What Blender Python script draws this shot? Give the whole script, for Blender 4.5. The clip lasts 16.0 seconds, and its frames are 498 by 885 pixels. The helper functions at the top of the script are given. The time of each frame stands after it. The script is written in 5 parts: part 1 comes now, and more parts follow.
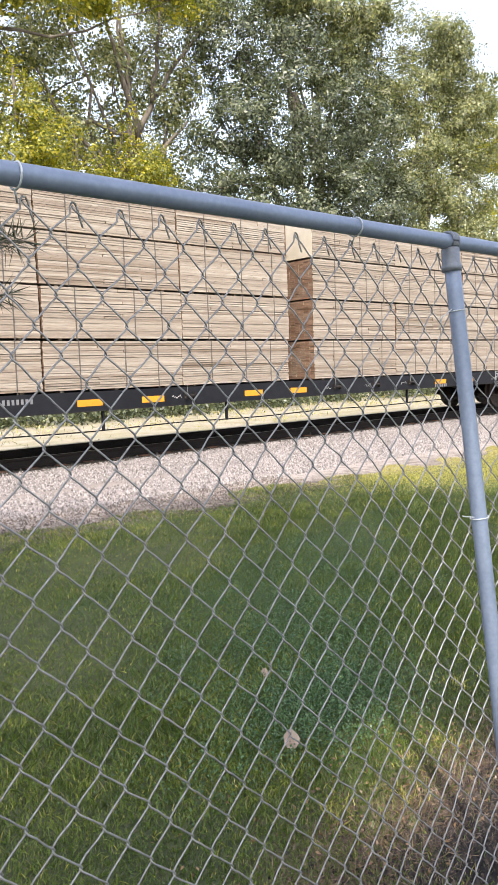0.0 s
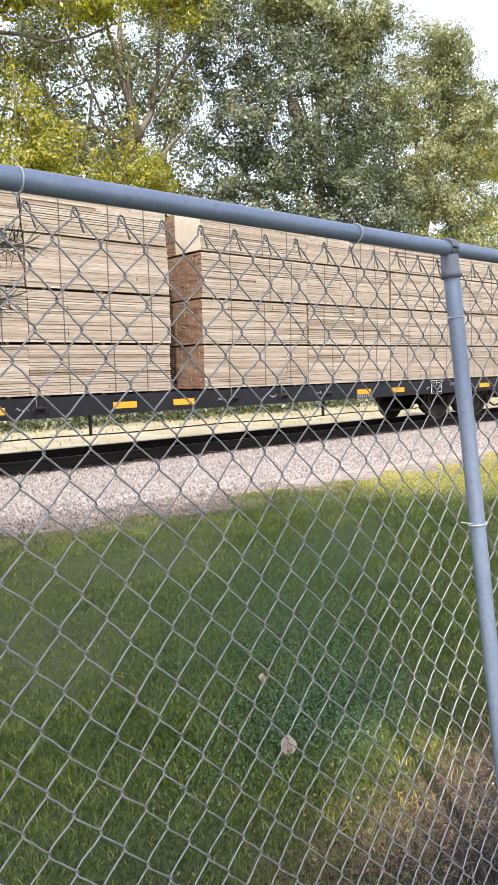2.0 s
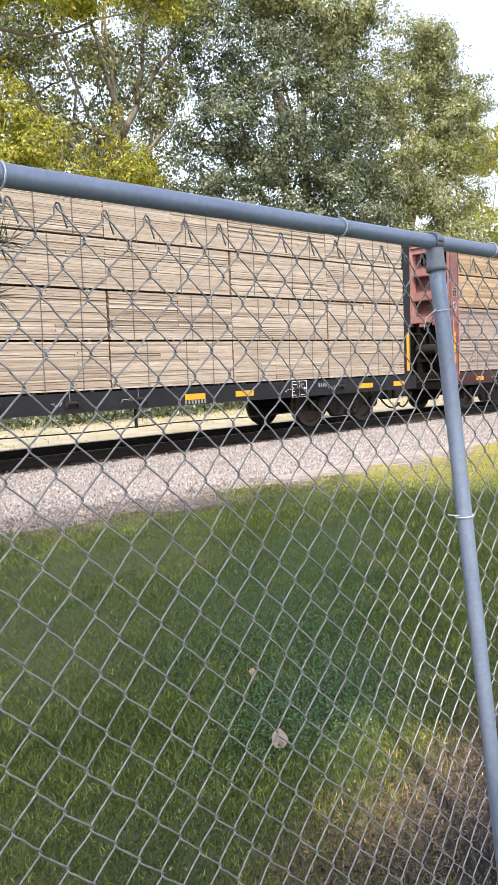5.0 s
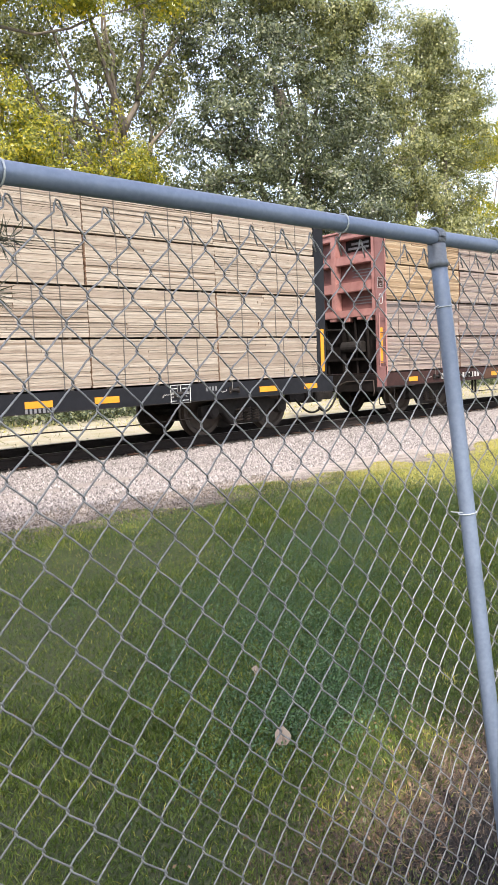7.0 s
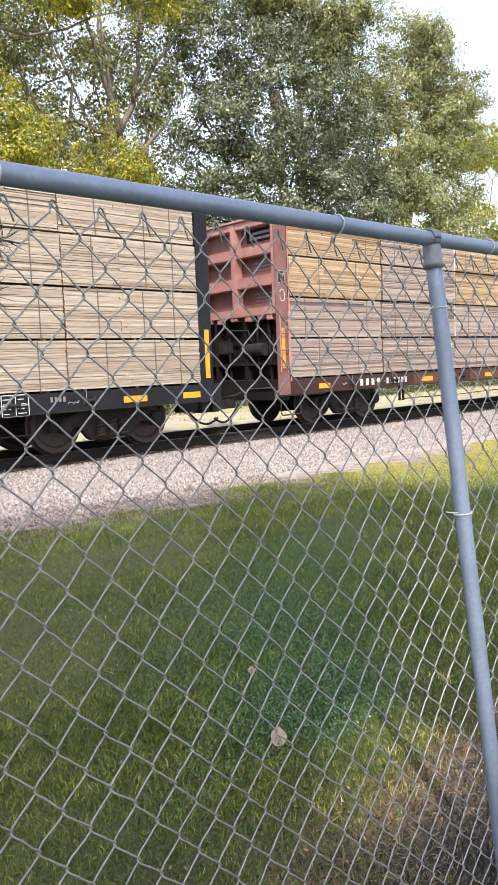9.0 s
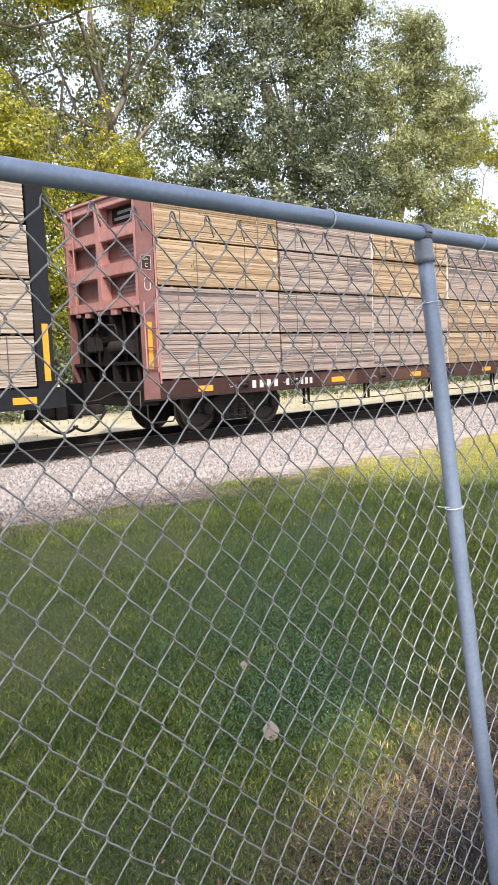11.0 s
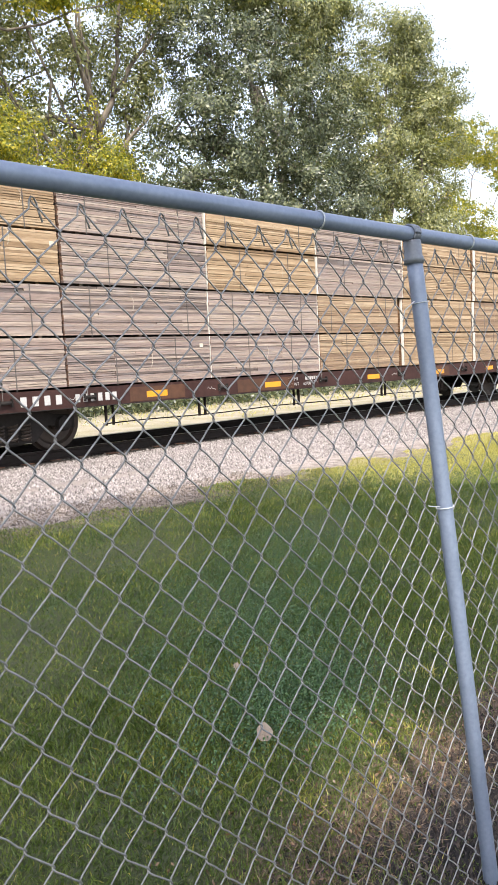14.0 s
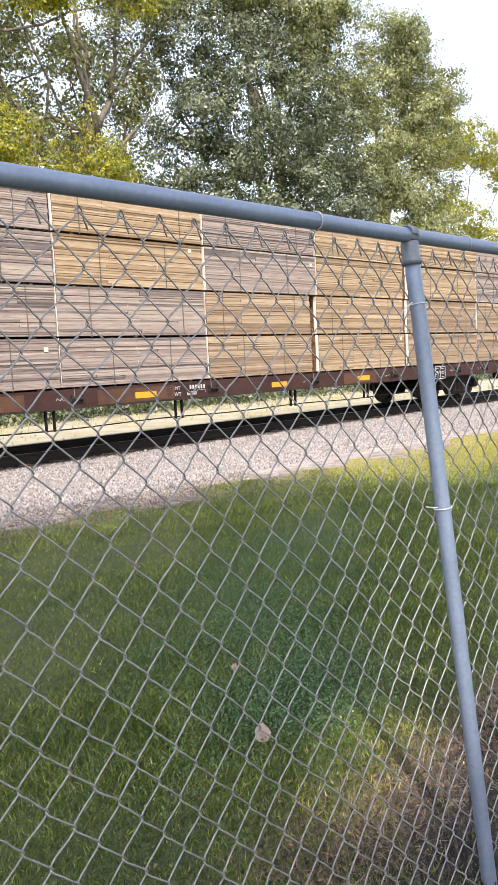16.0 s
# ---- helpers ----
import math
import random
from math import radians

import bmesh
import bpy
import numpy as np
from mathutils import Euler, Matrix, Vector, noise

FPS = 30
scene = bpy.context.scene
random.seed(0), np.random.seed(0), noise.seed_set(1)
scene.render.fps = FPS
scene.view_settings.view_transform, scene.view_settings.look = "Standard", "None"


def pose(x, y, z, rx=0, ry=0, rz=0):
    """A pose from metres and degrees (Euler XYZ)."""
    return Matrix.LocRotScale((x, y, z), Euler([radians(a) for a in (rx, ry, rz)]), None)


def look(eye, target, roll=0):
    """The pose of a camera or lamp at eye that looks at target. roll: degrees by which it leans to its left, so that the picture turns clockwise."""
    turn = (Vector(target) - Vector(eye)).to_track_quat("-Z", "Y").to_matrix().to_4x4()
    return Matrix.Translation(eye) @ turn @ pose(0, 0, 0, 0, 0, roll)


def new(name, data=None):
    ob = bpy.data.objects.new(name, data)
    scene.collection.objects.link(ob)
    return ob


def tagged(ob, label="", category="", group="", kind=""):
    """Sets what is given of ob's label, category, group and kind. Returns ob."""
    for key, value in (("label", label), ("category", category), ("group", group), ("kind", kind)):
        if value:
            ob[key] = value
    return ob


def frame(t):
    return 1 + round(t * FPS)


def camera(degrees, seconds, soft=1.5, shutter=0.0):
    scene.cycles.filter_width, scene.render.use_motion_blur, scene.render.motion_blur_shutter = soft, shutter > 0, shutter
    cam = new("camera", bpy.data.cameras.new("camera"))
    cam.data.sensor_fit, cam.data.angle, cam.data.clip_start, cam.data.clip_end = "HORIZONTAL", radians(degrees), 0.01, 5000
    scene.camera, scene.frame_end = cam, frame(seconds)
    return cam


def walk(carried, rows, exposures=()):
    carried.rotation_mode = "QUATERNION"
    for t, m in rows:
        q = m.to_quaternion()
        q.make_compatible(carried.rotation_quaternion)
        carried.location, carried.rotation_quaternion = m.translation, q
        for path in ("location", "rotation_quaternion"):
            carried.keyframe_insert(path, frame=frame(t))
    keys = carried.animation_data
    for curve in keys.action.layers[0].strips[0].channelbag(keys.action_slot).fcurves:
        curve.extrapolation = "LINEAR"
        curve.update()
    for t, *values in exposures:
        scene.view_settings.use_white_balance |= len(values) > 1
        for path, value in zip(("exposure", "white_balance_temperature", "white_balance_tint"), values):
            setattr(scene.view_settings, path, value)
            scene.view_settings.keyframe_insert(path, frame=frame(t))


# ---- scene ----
cam = camera(37.0, 16.0, soft=1.35)
walk(cam, [
    (0.0, pose(-0.000, -0.000, 1.500, 84.400, 1.930, -41.200)),
    (0.5, pose(0.000, -0.000, 1.500, 84.445, 1.969, -41.255)),
    (1.0, pose(-0.000, 0.002, 1.501, 84.339, 1.697, -41.229)),
    (1.5, pose(-0.001, -0.001, 1.501, 84.478, 1.921, -41.335)),
    (2.0, pose(-0.003, -0.001, 1.501, 84.771, 1.599, -41.295)),
    (2.5, pose(-0.001, 0.002, 1.502, 84.807, 1.528, -41.120)),
    (3.0, pose(-0.001, 0.000, 1.502, 84.673, 1.626, -41.399)),
    (3.5, pose(0.001, -0.002, 1.502, 84.485, 1.847, -42.040)),
    (4.0, pose(-0.003, -0.007, 1.499, 84.434, 2.000, -42.335)),
    (6.5, pose(0.005, 0.001, 1.498, 84.387, 2.324, -41.917)),
    (7.0, pose(0.004, 0.001, 1.499, 84.196, 2.370, -42.082)),
    (7.5, pose(0.004, -0.002, 1.498, 84.411, 2.455, -42.273)),
    (8.0, pose(0.004, -0.000, 1.497, 84.270, 2.429, -42.199)),
    (8.5, pose(0.003, -0.001, 1.498, 84.289, 2.391, -42.289)),
    (11.0, pose(0.004, -0.001, 1.498, 83.853, 2.371, -42.991)),
    (11.5, pose(0.002, -0.003, 1.499, 83.879, 2.209, -43.327)),
    (12.0, pose(0.001, -0.004, 1.499, 84.157, 2.331, -43.166)),
    (12.5, pose(-0.001, -0.007, 1.497, 84.113, 2.361, -43.373)),
    (13.0, pose(0.002, -0.002, 1.498, 83.836, 2.420, -43.416)),
    (13.5, pose(0.003, -0.002, 1.498, 83.809, 2.395, -43.470)),
    (14.0, pose(0.003, -0.003, 1.497, 83.944, 2.761, -43.709)),
    (14.5, pose(0.002, -0.003, 1.498, 83.830, 2.558, -43.613)),
    (15.0, pose(0.002, -0.002, 1.498, 84.004, 2.592, -43.635)),
    (15.5, pose(0.004, -0.004, 1.498, 83.930, 2.770, -43.781)),
    (16.0, pose(0.003, -0.003, 1.498, 83.986, 2.770, -43.869)),
])

# ---- daylight ----
SUN_WAY = Vector((-0.42, -0.50, 0.76)).normalized()      # from the ground to the sun
world = bpy.data.worlds.new("sky")
scene.world = world
world.use_nodes = True
wn = world.node_tree
sky = wn.nodes.new("ShaderNodeTexSky")
sky.sky_type, sky.sun_disc = "NISHITA", False
sky.sun_elevation = math.asin(SUN_WAY.z)
sky.sun_rotation = math.atan2(SUN_WAY.x, SUN_WAY.y)
sky.air_density, sky.dust_density, sky.ozone_density = 1.0, 3.0, 1.0
haze = wn.nodes.new("ShaderNodeMix")           # thin even summer haze over the blue
haze.data_type, haze.blend_type = "RGBA", "ADD"
haze.inputs[0].default_value, haze.inputs[7].default_value = 1.0, (2.42, 2.3, 2.28, 1)
wn.links.new(sky.outputs[0], haze.inputs[6])
wn.links.new(haze.outputs[2], wn.nodes["Background"].inputs[0])
wn.nodes["Background"].inputs[1].default_value = 0.15
sun = new("sun", bpy.data.lights.new("sun", "SUN"))
sun.data.energy, sun.data.angle, sun.data.color = 3.1, radians(0.6), (1.0, 0.94, 0.84)
sun.matrix_world = look(SUN_WAY * 60, (0, 0, 0))
scene.view_settings.exposure = 0.96


# ---- materials ----
def node_mat(name):
    m = bpy.data.materials.new(name)
    m.use_nodes = True
    t = m.node_tree
    return m, t, t.nodes["Principled BSDF"]


def add(t, kind, **kw):
    n = t.nodes.new(kind)
    for k, v in kw.items():
        if k == "op":
            n.operation = v
        else:
            n.inputs[k.replace("_", " ")].default_value = v
    return n


def ramp(t, src, stops):
    r = t.nodes.new("ShaderNodeValToRGB")
    e = r.color_ramp.elements
    while len(e) < len(stops):
        e.new(0.5)
    for el, (p, c) in zip(e, stops):
        el.position, el.color = p, (*c, 1)
    t.links.new(src, r.inputs[0])
    return r.outputs[0]


def mix(t, fac, a, b, mode="MIX"):
    n = t.nodes.new("ShaderNodeMix")
    n.data_type, n.blend_type = "RGBA", mode
    for s, v in ((n.inputs[0], fac), (n.inputs[6], a), (n.inputs[7], b)):
        if hasattr(v, "links"):
            t.links.new(v, s)
        elif isinstance(v, tuple):
            s.default_value = (*v, 1)
        else:
            s.default_value = v
    return n.outputs[2]


def coords(t, scale=(1, 1, 1), kind="Object"):
    c = t.nodes.new("ShaderNodeTexCoord")
    mp = t.nodes.new("ShaderNodeMapping")
    mp.inputs["Scale"].default_value = scale
    t.links.new(c.outputs[kind], mp.inputs[0])
    return mp.outputs[0]


def noise_tex(t, vec, scale, detail=4.0, rough=0.6):
    n = add(t, "ShaderNodeTexNoise", Scale=scale, Detail=detail, Roughness=rough)
    t.links.new(vec, n.inputs["Vector"])
    return n.outputs[0]


def bump(t, b, src, strength=0.3, dist=0.01):
    n = add(t, "ShaderNodeBump", Strength=strength, Distance=dist)
    t.links.new(src, n.inputs["Height"])
    t.links.new(n.outputs[0], b.inputs["Normal"])


def island(t):
    return t.nodes.new("ShaderNodeNewGeometry").outputs["Random Per Island"]


def simple(name, dark, light, rough=0.6, metal=0.0, scale=20.0, bumped=0.2, stretch=(1, 1, 1), gloss=0.5):
    """Two-tone worn surface with grain at two scales."""
    m, t, b = node_mat(name)
    v = coords(t, stretch)
    n1, n2 = noise_tex(t, v, scale), noise_tex(t, v, scale * 0.12, 3)
    c = mix(t, 0.5, ramp(t, n1, [(0.3, dark), (0.72, light)]), ramp(t, n2, [(0.3, dark), (0.7, light)]))
    t.links.new(c, b.inputs["Base Color"])
    b.inputs["Roughness"].default_value, b.inputs["Metallic"].default_value = rough, metal
    b.inputs["Specular IOR Level"].default_value = gloss
    bump(t, b, n1, bumped, 0.004)
    return m


def lumber_mat(name, stops, stain, seed):
    """Sawn boards: every board has its own tone, grain runs lengthwise, some boards are stained dark."""
    m, t, b = node_mat(name)
    own = t.nodes.new("ShaderNodeObjectInfo").outputs["Random"]
    tone = add(t, "ShaderNodeMath", op="ADD")
    t.links.new(own, tone.inputs[0])
    t.links.new(island(t), tone.inputs[1])
    part_of = add(t, "ShaderNodeMath", op="FRACT")
    t.links.new(tone.outputs[0], part_of.inputs[0])
    r = part_of.outputs[0]

    def shifted(scale):
        """Each board has its own stretch of grain."""
        far = add(t, "ShaderNodeVectorMath", op="MULTIPLY_ADD")
        far.inputs[1].default_value = (37.0, 91.0, 53.0)
        comb = t.nodes.new("ShaderNodeCombineXYZ")
        for k in range(3):
            t.links.new(own, comb.inputs[k])
        t.links.new(comb.outputs[0], far.inputs[0])
        t.links.new(coords(t, scale), far.inputs[2])
        return far.outputs[0]
    v = shifted((0.7, 14, 14))
    v2 = shifted((1.1 + seed * 0.1, 1.1, 2.3))
    grain = noise_tex(t, v, 6, 6, 0.65)
    patch = noise_tex(t, v2, 1.3, 4)
    c = ramp(t, r, stops)
    c = mix(t, 1.0, c, ramp(t, grain, [(0.28, (0.55, 0.52, 0.5)), (0.6, (1, 1, 1))]), "MULTIPLY")
    nrm = t.nodes.new("ShaderNodeSeparateXYZ")
    t.links.new(t.nodes.new("ShaderNodeTexCoord").outputs["Normal"], nrm.inputs[0])
    ends = add(t, "ShaderNodeMath", op="ABSOLUTE")
    t.links.new(nrm.outputs[0], ends.inputs[0])
    c = mix(t, ends.outputs[0], c, mix(t, 1.0, c, (0.62, 0.44, 0.35), "MULTIPLY"))      # end grain
    c = mix(t, ramp(t, patch, [(0.5, (0, 0, 0)), (0.75, (0.8, 0.8, 0.8))]), c, stain)
    t.links.new(c, b.inputs["Base Color"])
    b.inputs["Roughness"].default_value = 0.8
    bump(t, b, grain, 0.35, 0.003)
    return m


def leaf_mat(name, stops, trans=0.35):
    m, t, b = node_mat(name)
    c = ramp(t, island(t), stops)
    t.links.new(c, b.inputs["Base Color"])
    b.inputs["Roughness"].default_value = 0.36
    b.inputs["Specular IOR Level"].default_value = 0.55
    tr = t.nodes.new("ShaderNodeBsdfTranslucent")
    t.links.new(mix(t, 1.0, c, (1.3, 1.35, 0.6), "MULTIPLY"), tr.inputs[0])
    ms = t.nodes.new("ShaderNodeMixShader")
    ms.inputs[0].default_value = trans
    t.links.new(b.outputs[0], ms.inputs[1])
    t.links.new(tr.outputs[0], ms.inputs[2])
    t.links.new(ms.outputs[0], t.nodes["Material Output"].inputs[0])
    return m


def galvanised(name, dark, light, rough):
    m, t, b = node_mat(name)
    v = coords(t)
    n1, n2 = noise_tex(t, v, 90, 3), noise_tex(t, v, 7, 4)
    c = mix(t, 0.5, ramp(t, n1, [(0.3, dark), (0.7, light)]), ramp(t, n2, [(0.3, dark), (0.7, light)]))
    t.links.new(c, b.inputs["Base Color"])
    b.inputs["Metallic"].default_value = 0.35
    t.links.new(ramp(t, n2, [(0.3, (rough - 0.08,) * 3), (0.7, (rough + 0.1,) * 3)]), b.inputs["Roughness"])
    bump(t, b, n1, 0.08, 0.001)
    return m


PIPE = galvanised("galvanised_pipe", (0.16, 0.20, 0.285), (0.25, 0.30, 0.405), 0.42)
CAP = galvanised("dull_cap", (0.13, 0.15, 0.18), (0.22, 0.24, 0.28), 0.5)
WIRE = galvanised("fence_wire", (0.165, 0.163, 0.165), (0.33, 0.33, 0.335), 0.38)
TIE_WIRE = galvanised("tie_wire", (0.42, 0.45, 0.48), (0.58, 0.61, 0.64), 0.45)
RAIL_STEEL = simple("rail_steel", (0.012, 0.010, 0.0095), (0.028, 0.021, 0.019), 0.8, 0.0, 30, gloss=0.2)
RAIL_TOP = simple("worn_rail_head", (0.16, 0.15, 0.14), (0.28, 0.27, 0.26), 0.35, 0.9, 40, 0.05)
TIE_WOOD = simple("creosoted_wood", (0.018, 0.014, 0.011), (0.045, 0.036, 0.03), 0.9, 0, 12, 0.5, (1, 6, 6), gloss=0.15)
BLACK_PAINT = simple("black_car_paint", (0.006, 0.0065, 0.009), (0.017, 0.0175, 0.022), 0.6, 0, 8, gloss=0.2)
# two tones of one red: recess shade and sunlit ribs put into the colours
RED_PAINT = simple("dull_shaded_red_paint", (0.115, 0.046, 0.043), (0.205, 0.095, 0.088), 0.65, 0, 6)
PINK_PAINT = simple("pale_sunlit_red_paint", (0.26, 0.11, 0.10), (0.43, 0.225, 0.205), 0.7, 0, 5)
BROWN_PAINT = simple("brown_car_paint", (0.022, 0.010, 0.009), (0.06, 0.028, 0.024), 0.65, 0, 7, gloss=0.2)
RUST = simple("rusty_steel", (0.05, 0.024, 0.015), (0.115, 0.05, 0.026), 0.8, 0.2, 9)
TRUCK_STEEL = simple("greasy_truck_steel", (0.010, 0.009, 0.009), (0.034, 0.029, 0.027), 0.8, 0.0, 14, gloss=0.2)
# near-black for dark steel, with shade included in the tone
SHADE_BLACK = simple("shade_black_steel", (0.006, 0.005, 0.005), (0.018, 0.014, 0.013), 0.85, 0, 9, gloss=0.12)
WHEEL_STEEL = simple("wheel_steel", (0.03, 0.024, 0.02), (0.075, 0.055, 0.045), 0.6, 0.4, 12)
YELLOW = simple("yellow_reflective_tape", (0.58, 0.235, 0.012), (0.70, 0.31, 0.018), 0.45, 0, 30, 0.05)
WHITE = simple("white_stencil_paint", (0.55, 0.55, 0.54), (0.75, 0.75, 0.74), 0.6, 0, 40, 0.1)
WORN_STEEL = simple("worn_grey_steel", (0.12, 0.115, 0.11), (0.24, 0.23, 0.22), 0.6, 0.2, 30)
DULL_MARK = simple("faded_stencil_paint", (0.12, 0.12, 0.13), (0.24, 0.24, 0.25), 0.7, 0, 40, 0.1)
DULL_WHITE = simple("worn_white_stencil", (0.32, 0.31, 0.31), (0.55, 0.54, 0.53), 0.7, 0, 40, 0.1)
STRAP = simple("banding_strap", (0.07, 0.06, 0.055), (0.15, 0.13, 0.12), 0.5, 0.3, 40, 0.05)
WRAP = simple("white_paper_wrap", (0.46, 0.40, 0.31), (0.62, 0.56, 0.46), 0.6, 0, 5, 0.3)
END_PAINT = simple("white_end_seal", (0.62, 0.60, 0.55), (0.82, 0.80, 0.76), 0.7, 0, 25)
BARK = simple("grey_brown_bark", (0.07, 0.055, 0.042), (0.22, 0.185, 0.15), 0.9, 0, 5, 0.8, (3, 3, 0.6))
LUMBER_PALE = lumber_mat("pale_sawn_lumber", [(0.0, (0.24, 0.18, 0.13)), (0.12, (0.31, 0.25, 0.20)), (0.6, (0.385, 0.325, 0.262)), (1.0, (0.45, 0.39, 0.325))], (0.31, 0.25, 0.195), 0)
LUMBER_GREY = lumber_mat("weathered_grey_lumber", [(0.0, (0.09, 0.07, 0.065)), (0.16, (0.19, 0.15, 0.135)), (0.34, (0.285, 0.215, 0.19)), (0.7, (0.345, 0.278, 0.235)), (1.0, (0.40, 0.33, 0.275))], (0.225, 0.205, 0.21), 2)
LUMBER_GOLD = lumber_mat("golden_lumber", [(0.0, (0.18, 0.115, 0.062)), (0.2, (0.30, 0.21, 0.125)), (0.7, (0.40, 0.29, 0.18)), (1.0, (0.47, 0.36, 0.24))], (0.29, 0.185, 0.10), 4)
LUMBER_AMBER = lumber_mat("amber_lumber", [(0.0, (0.17, 0.11, 0.07)), (0.3, (0.28, 0.19, 0.12)), (0.7, (0.36, 0.26, 0.165)), (1.0, (0.43, 0.33, 0.22))], (0.22, 0.165, 0.13), 5)
LEAF_DARK = leaf_mat("dark_green_leaves", [(0.0, (0.028, 0.038, 0.022)), (0.45, (0.08, 0.10, 0.055)), (0.8, (0.135, 0.155, 0.085)), (1.0, (0.26, 0.27, 0.16))], 0.26)
LEAF_OLIVE = leaf_mat("olive_green_leaves", [(0.0, (0.055, 0.07, 0.028)), (0.5, (0.11, 0.13, 0.052)), (0.9, (0.19, 0.195, 0.075)), (1.0, (0.28, 0.23, 0.06))], 0.3)
LEAF_YELLOW = leaf_mat("yellow_green_leaves", [(0.0, (0.08, 0.10, 0.018)), (0.4, (0.20, 0.215, 0.028)), (0.8, (0.38, 0.35, 0.04)), (1.0, (0.56, 0.44, 0.04))], 0.45)
NEEDLE = leaf_mat("pine_needles", [(0.0, (0.02, 0.028, 0.018)), (1.0, (0.055, 0.07, 0.04))], 0.1)
GRASS = leaf_mat("grass_blades", [(0.0, (0.058, 0.095, 0.022)), (0.5, (0.135, 0.198, 0.042)), (0.93, (0.175, 0.225, 0.055)), (0.975, (0.24, 0.235, 0.09)), (1.0, (0.30, 0.26, 0.13))], 0.24)
# dry blades, brightened so that sunlight is part of their colour
SUNLIT_DRY_GRASS = leaf_mat("sunlit_dry_blades", [(0.0, (0.28, 0.26, 0.06)), (0.5, (0.48, 0.43, 0.10)), (1.0, (0.62, 0.55, 0.20))], 0.3)
LEAF_PALE = leaf_mat("pale_green_leaves", [(0.0, (0.075, 0.092, 0.04)), (0.5, (0.195, 0.21, 0.095)), (0.9, (0.335, 0.335, 0.155)), (1.0, (0.40, 0.37, 0.14))], 0.30)
CLOVER = leaf_mat("clover_leaves", [(0.0, (0.048, 0.10, 0.047)), (0.6, (0.09, 0.168, 0.072)), (1.0, (0.13, 0.22, 0.09))], 0.2)
DRY_LEAF = leaf_mat("dry_leaf", [(0.0, (0.36, 0.28, 0.225)), (1.0, (0.46, 0.37, 0.31))], 0.15)
LITTER = leaf_mat("leaf_scraps", [(0.0, (0.10, 0.06, 0.035)), (0.5, (0.22, 0.13, 0.07)), (0.95, (0.26, 0.16, 0.09)), (1.0, (0.34, 0.27, 0.22))], 0.1)
STRAW = leaf_mat("dry_straw", [(0.0, (0.10, 0.062, 0.045)), (0.6, (0.21, 0.14, 0.095)), (1.0, (0.36, 0.265, 0.18))], 0.1)


def patchy(m, amount=0.75):
    """Yellower and darker patches, a foot or two across, over a leaf material."""
    t = m.node_tree
    b = t.nodes["Principled BSDF"]
    src = b.inputs["Base Color"].links[0].from_socket
    n = noise_tex(t, coords(t), 2.1, 6, 0.72)
    tone = ramp(t, n, [(0.36, (0.50, 0.62, 0.50)), (0.5, (1.05, 1.05, 0.9)), (0.62, (1.75, 1.5, 1.0)), (0.72, (2.5, 1.85, 1.3))])
    c = mix(t, amount, src, mix(t, 1.0, src, tone, "MULTIPLY"))
    t.links.new(c, b.inputs["Base Color"])


patchy(GRASS, 0.9)


def stone_mat(name, tones):
    m, t, b = node_mat(name)
    c = ramp(t, island(t), tones)
    n = noise_tex(t, coords(t), 60)
    t.links.new(mix(t, 1.0, c, ramp(t, n, [(0.3, (0.7, 0.7, 0.7)), (0.7, (1, 1, 1))]), "MULTIPLY"), b.inputs["Base Color"])
    b.inputs["Roughness"].default_value = 0.9
    return m


STONE = stone_mat("crushed_limestone", [(0.0, (0.08, 0.07, 0.066)), (0.3, (0.20, 0.175, 0.168)), (0.75, (0.34, 0.30, 0.29)), (1.0, (0.50, 0.455, 0.44))])
CLOD = stone_mat("soil_clod", [(0.0, (0.035, 0.028, 0.022)), (0.6, (0.08, 0.062, 0.05)), (1.0, (0.15, 0.115, 0.085))])
# dark chips; the shade on the mound is mixed into their colour
SHADED_MULCH = stone_mat("bark_mulch", [(0.0, (0.012, 0.010, 0.010)), (0.7, (0.045, 0.038, 0.036)), (1.0, (0.10, 0.08, 0.07))])
DIRT = stone_mat("brown_dirt", [(0.0, (0.055, 0.042, 0.035)), (0.6, (0.15, 0.115, 0.092)), (1.0, (0.27, 0.225, 0.19))])
FINE_STONE = stone_mat("fine_gravel", [(0.0, (0.16, 0.14, 0.125)), (0.5, (0.35, 0.305, 0.285)), (1.0, (0.46, 0.415, 0.395))])
# track-bed stone, darkened to carry the train's shadow
SHADED_STONE = stone_mat("train_shaded_stone", [(0.0, (0.012, 0.010, 0.009)), (0.6, (0.035, 0.029, 0.026)), (1.0, (0.09, 0.08, 0.072))])


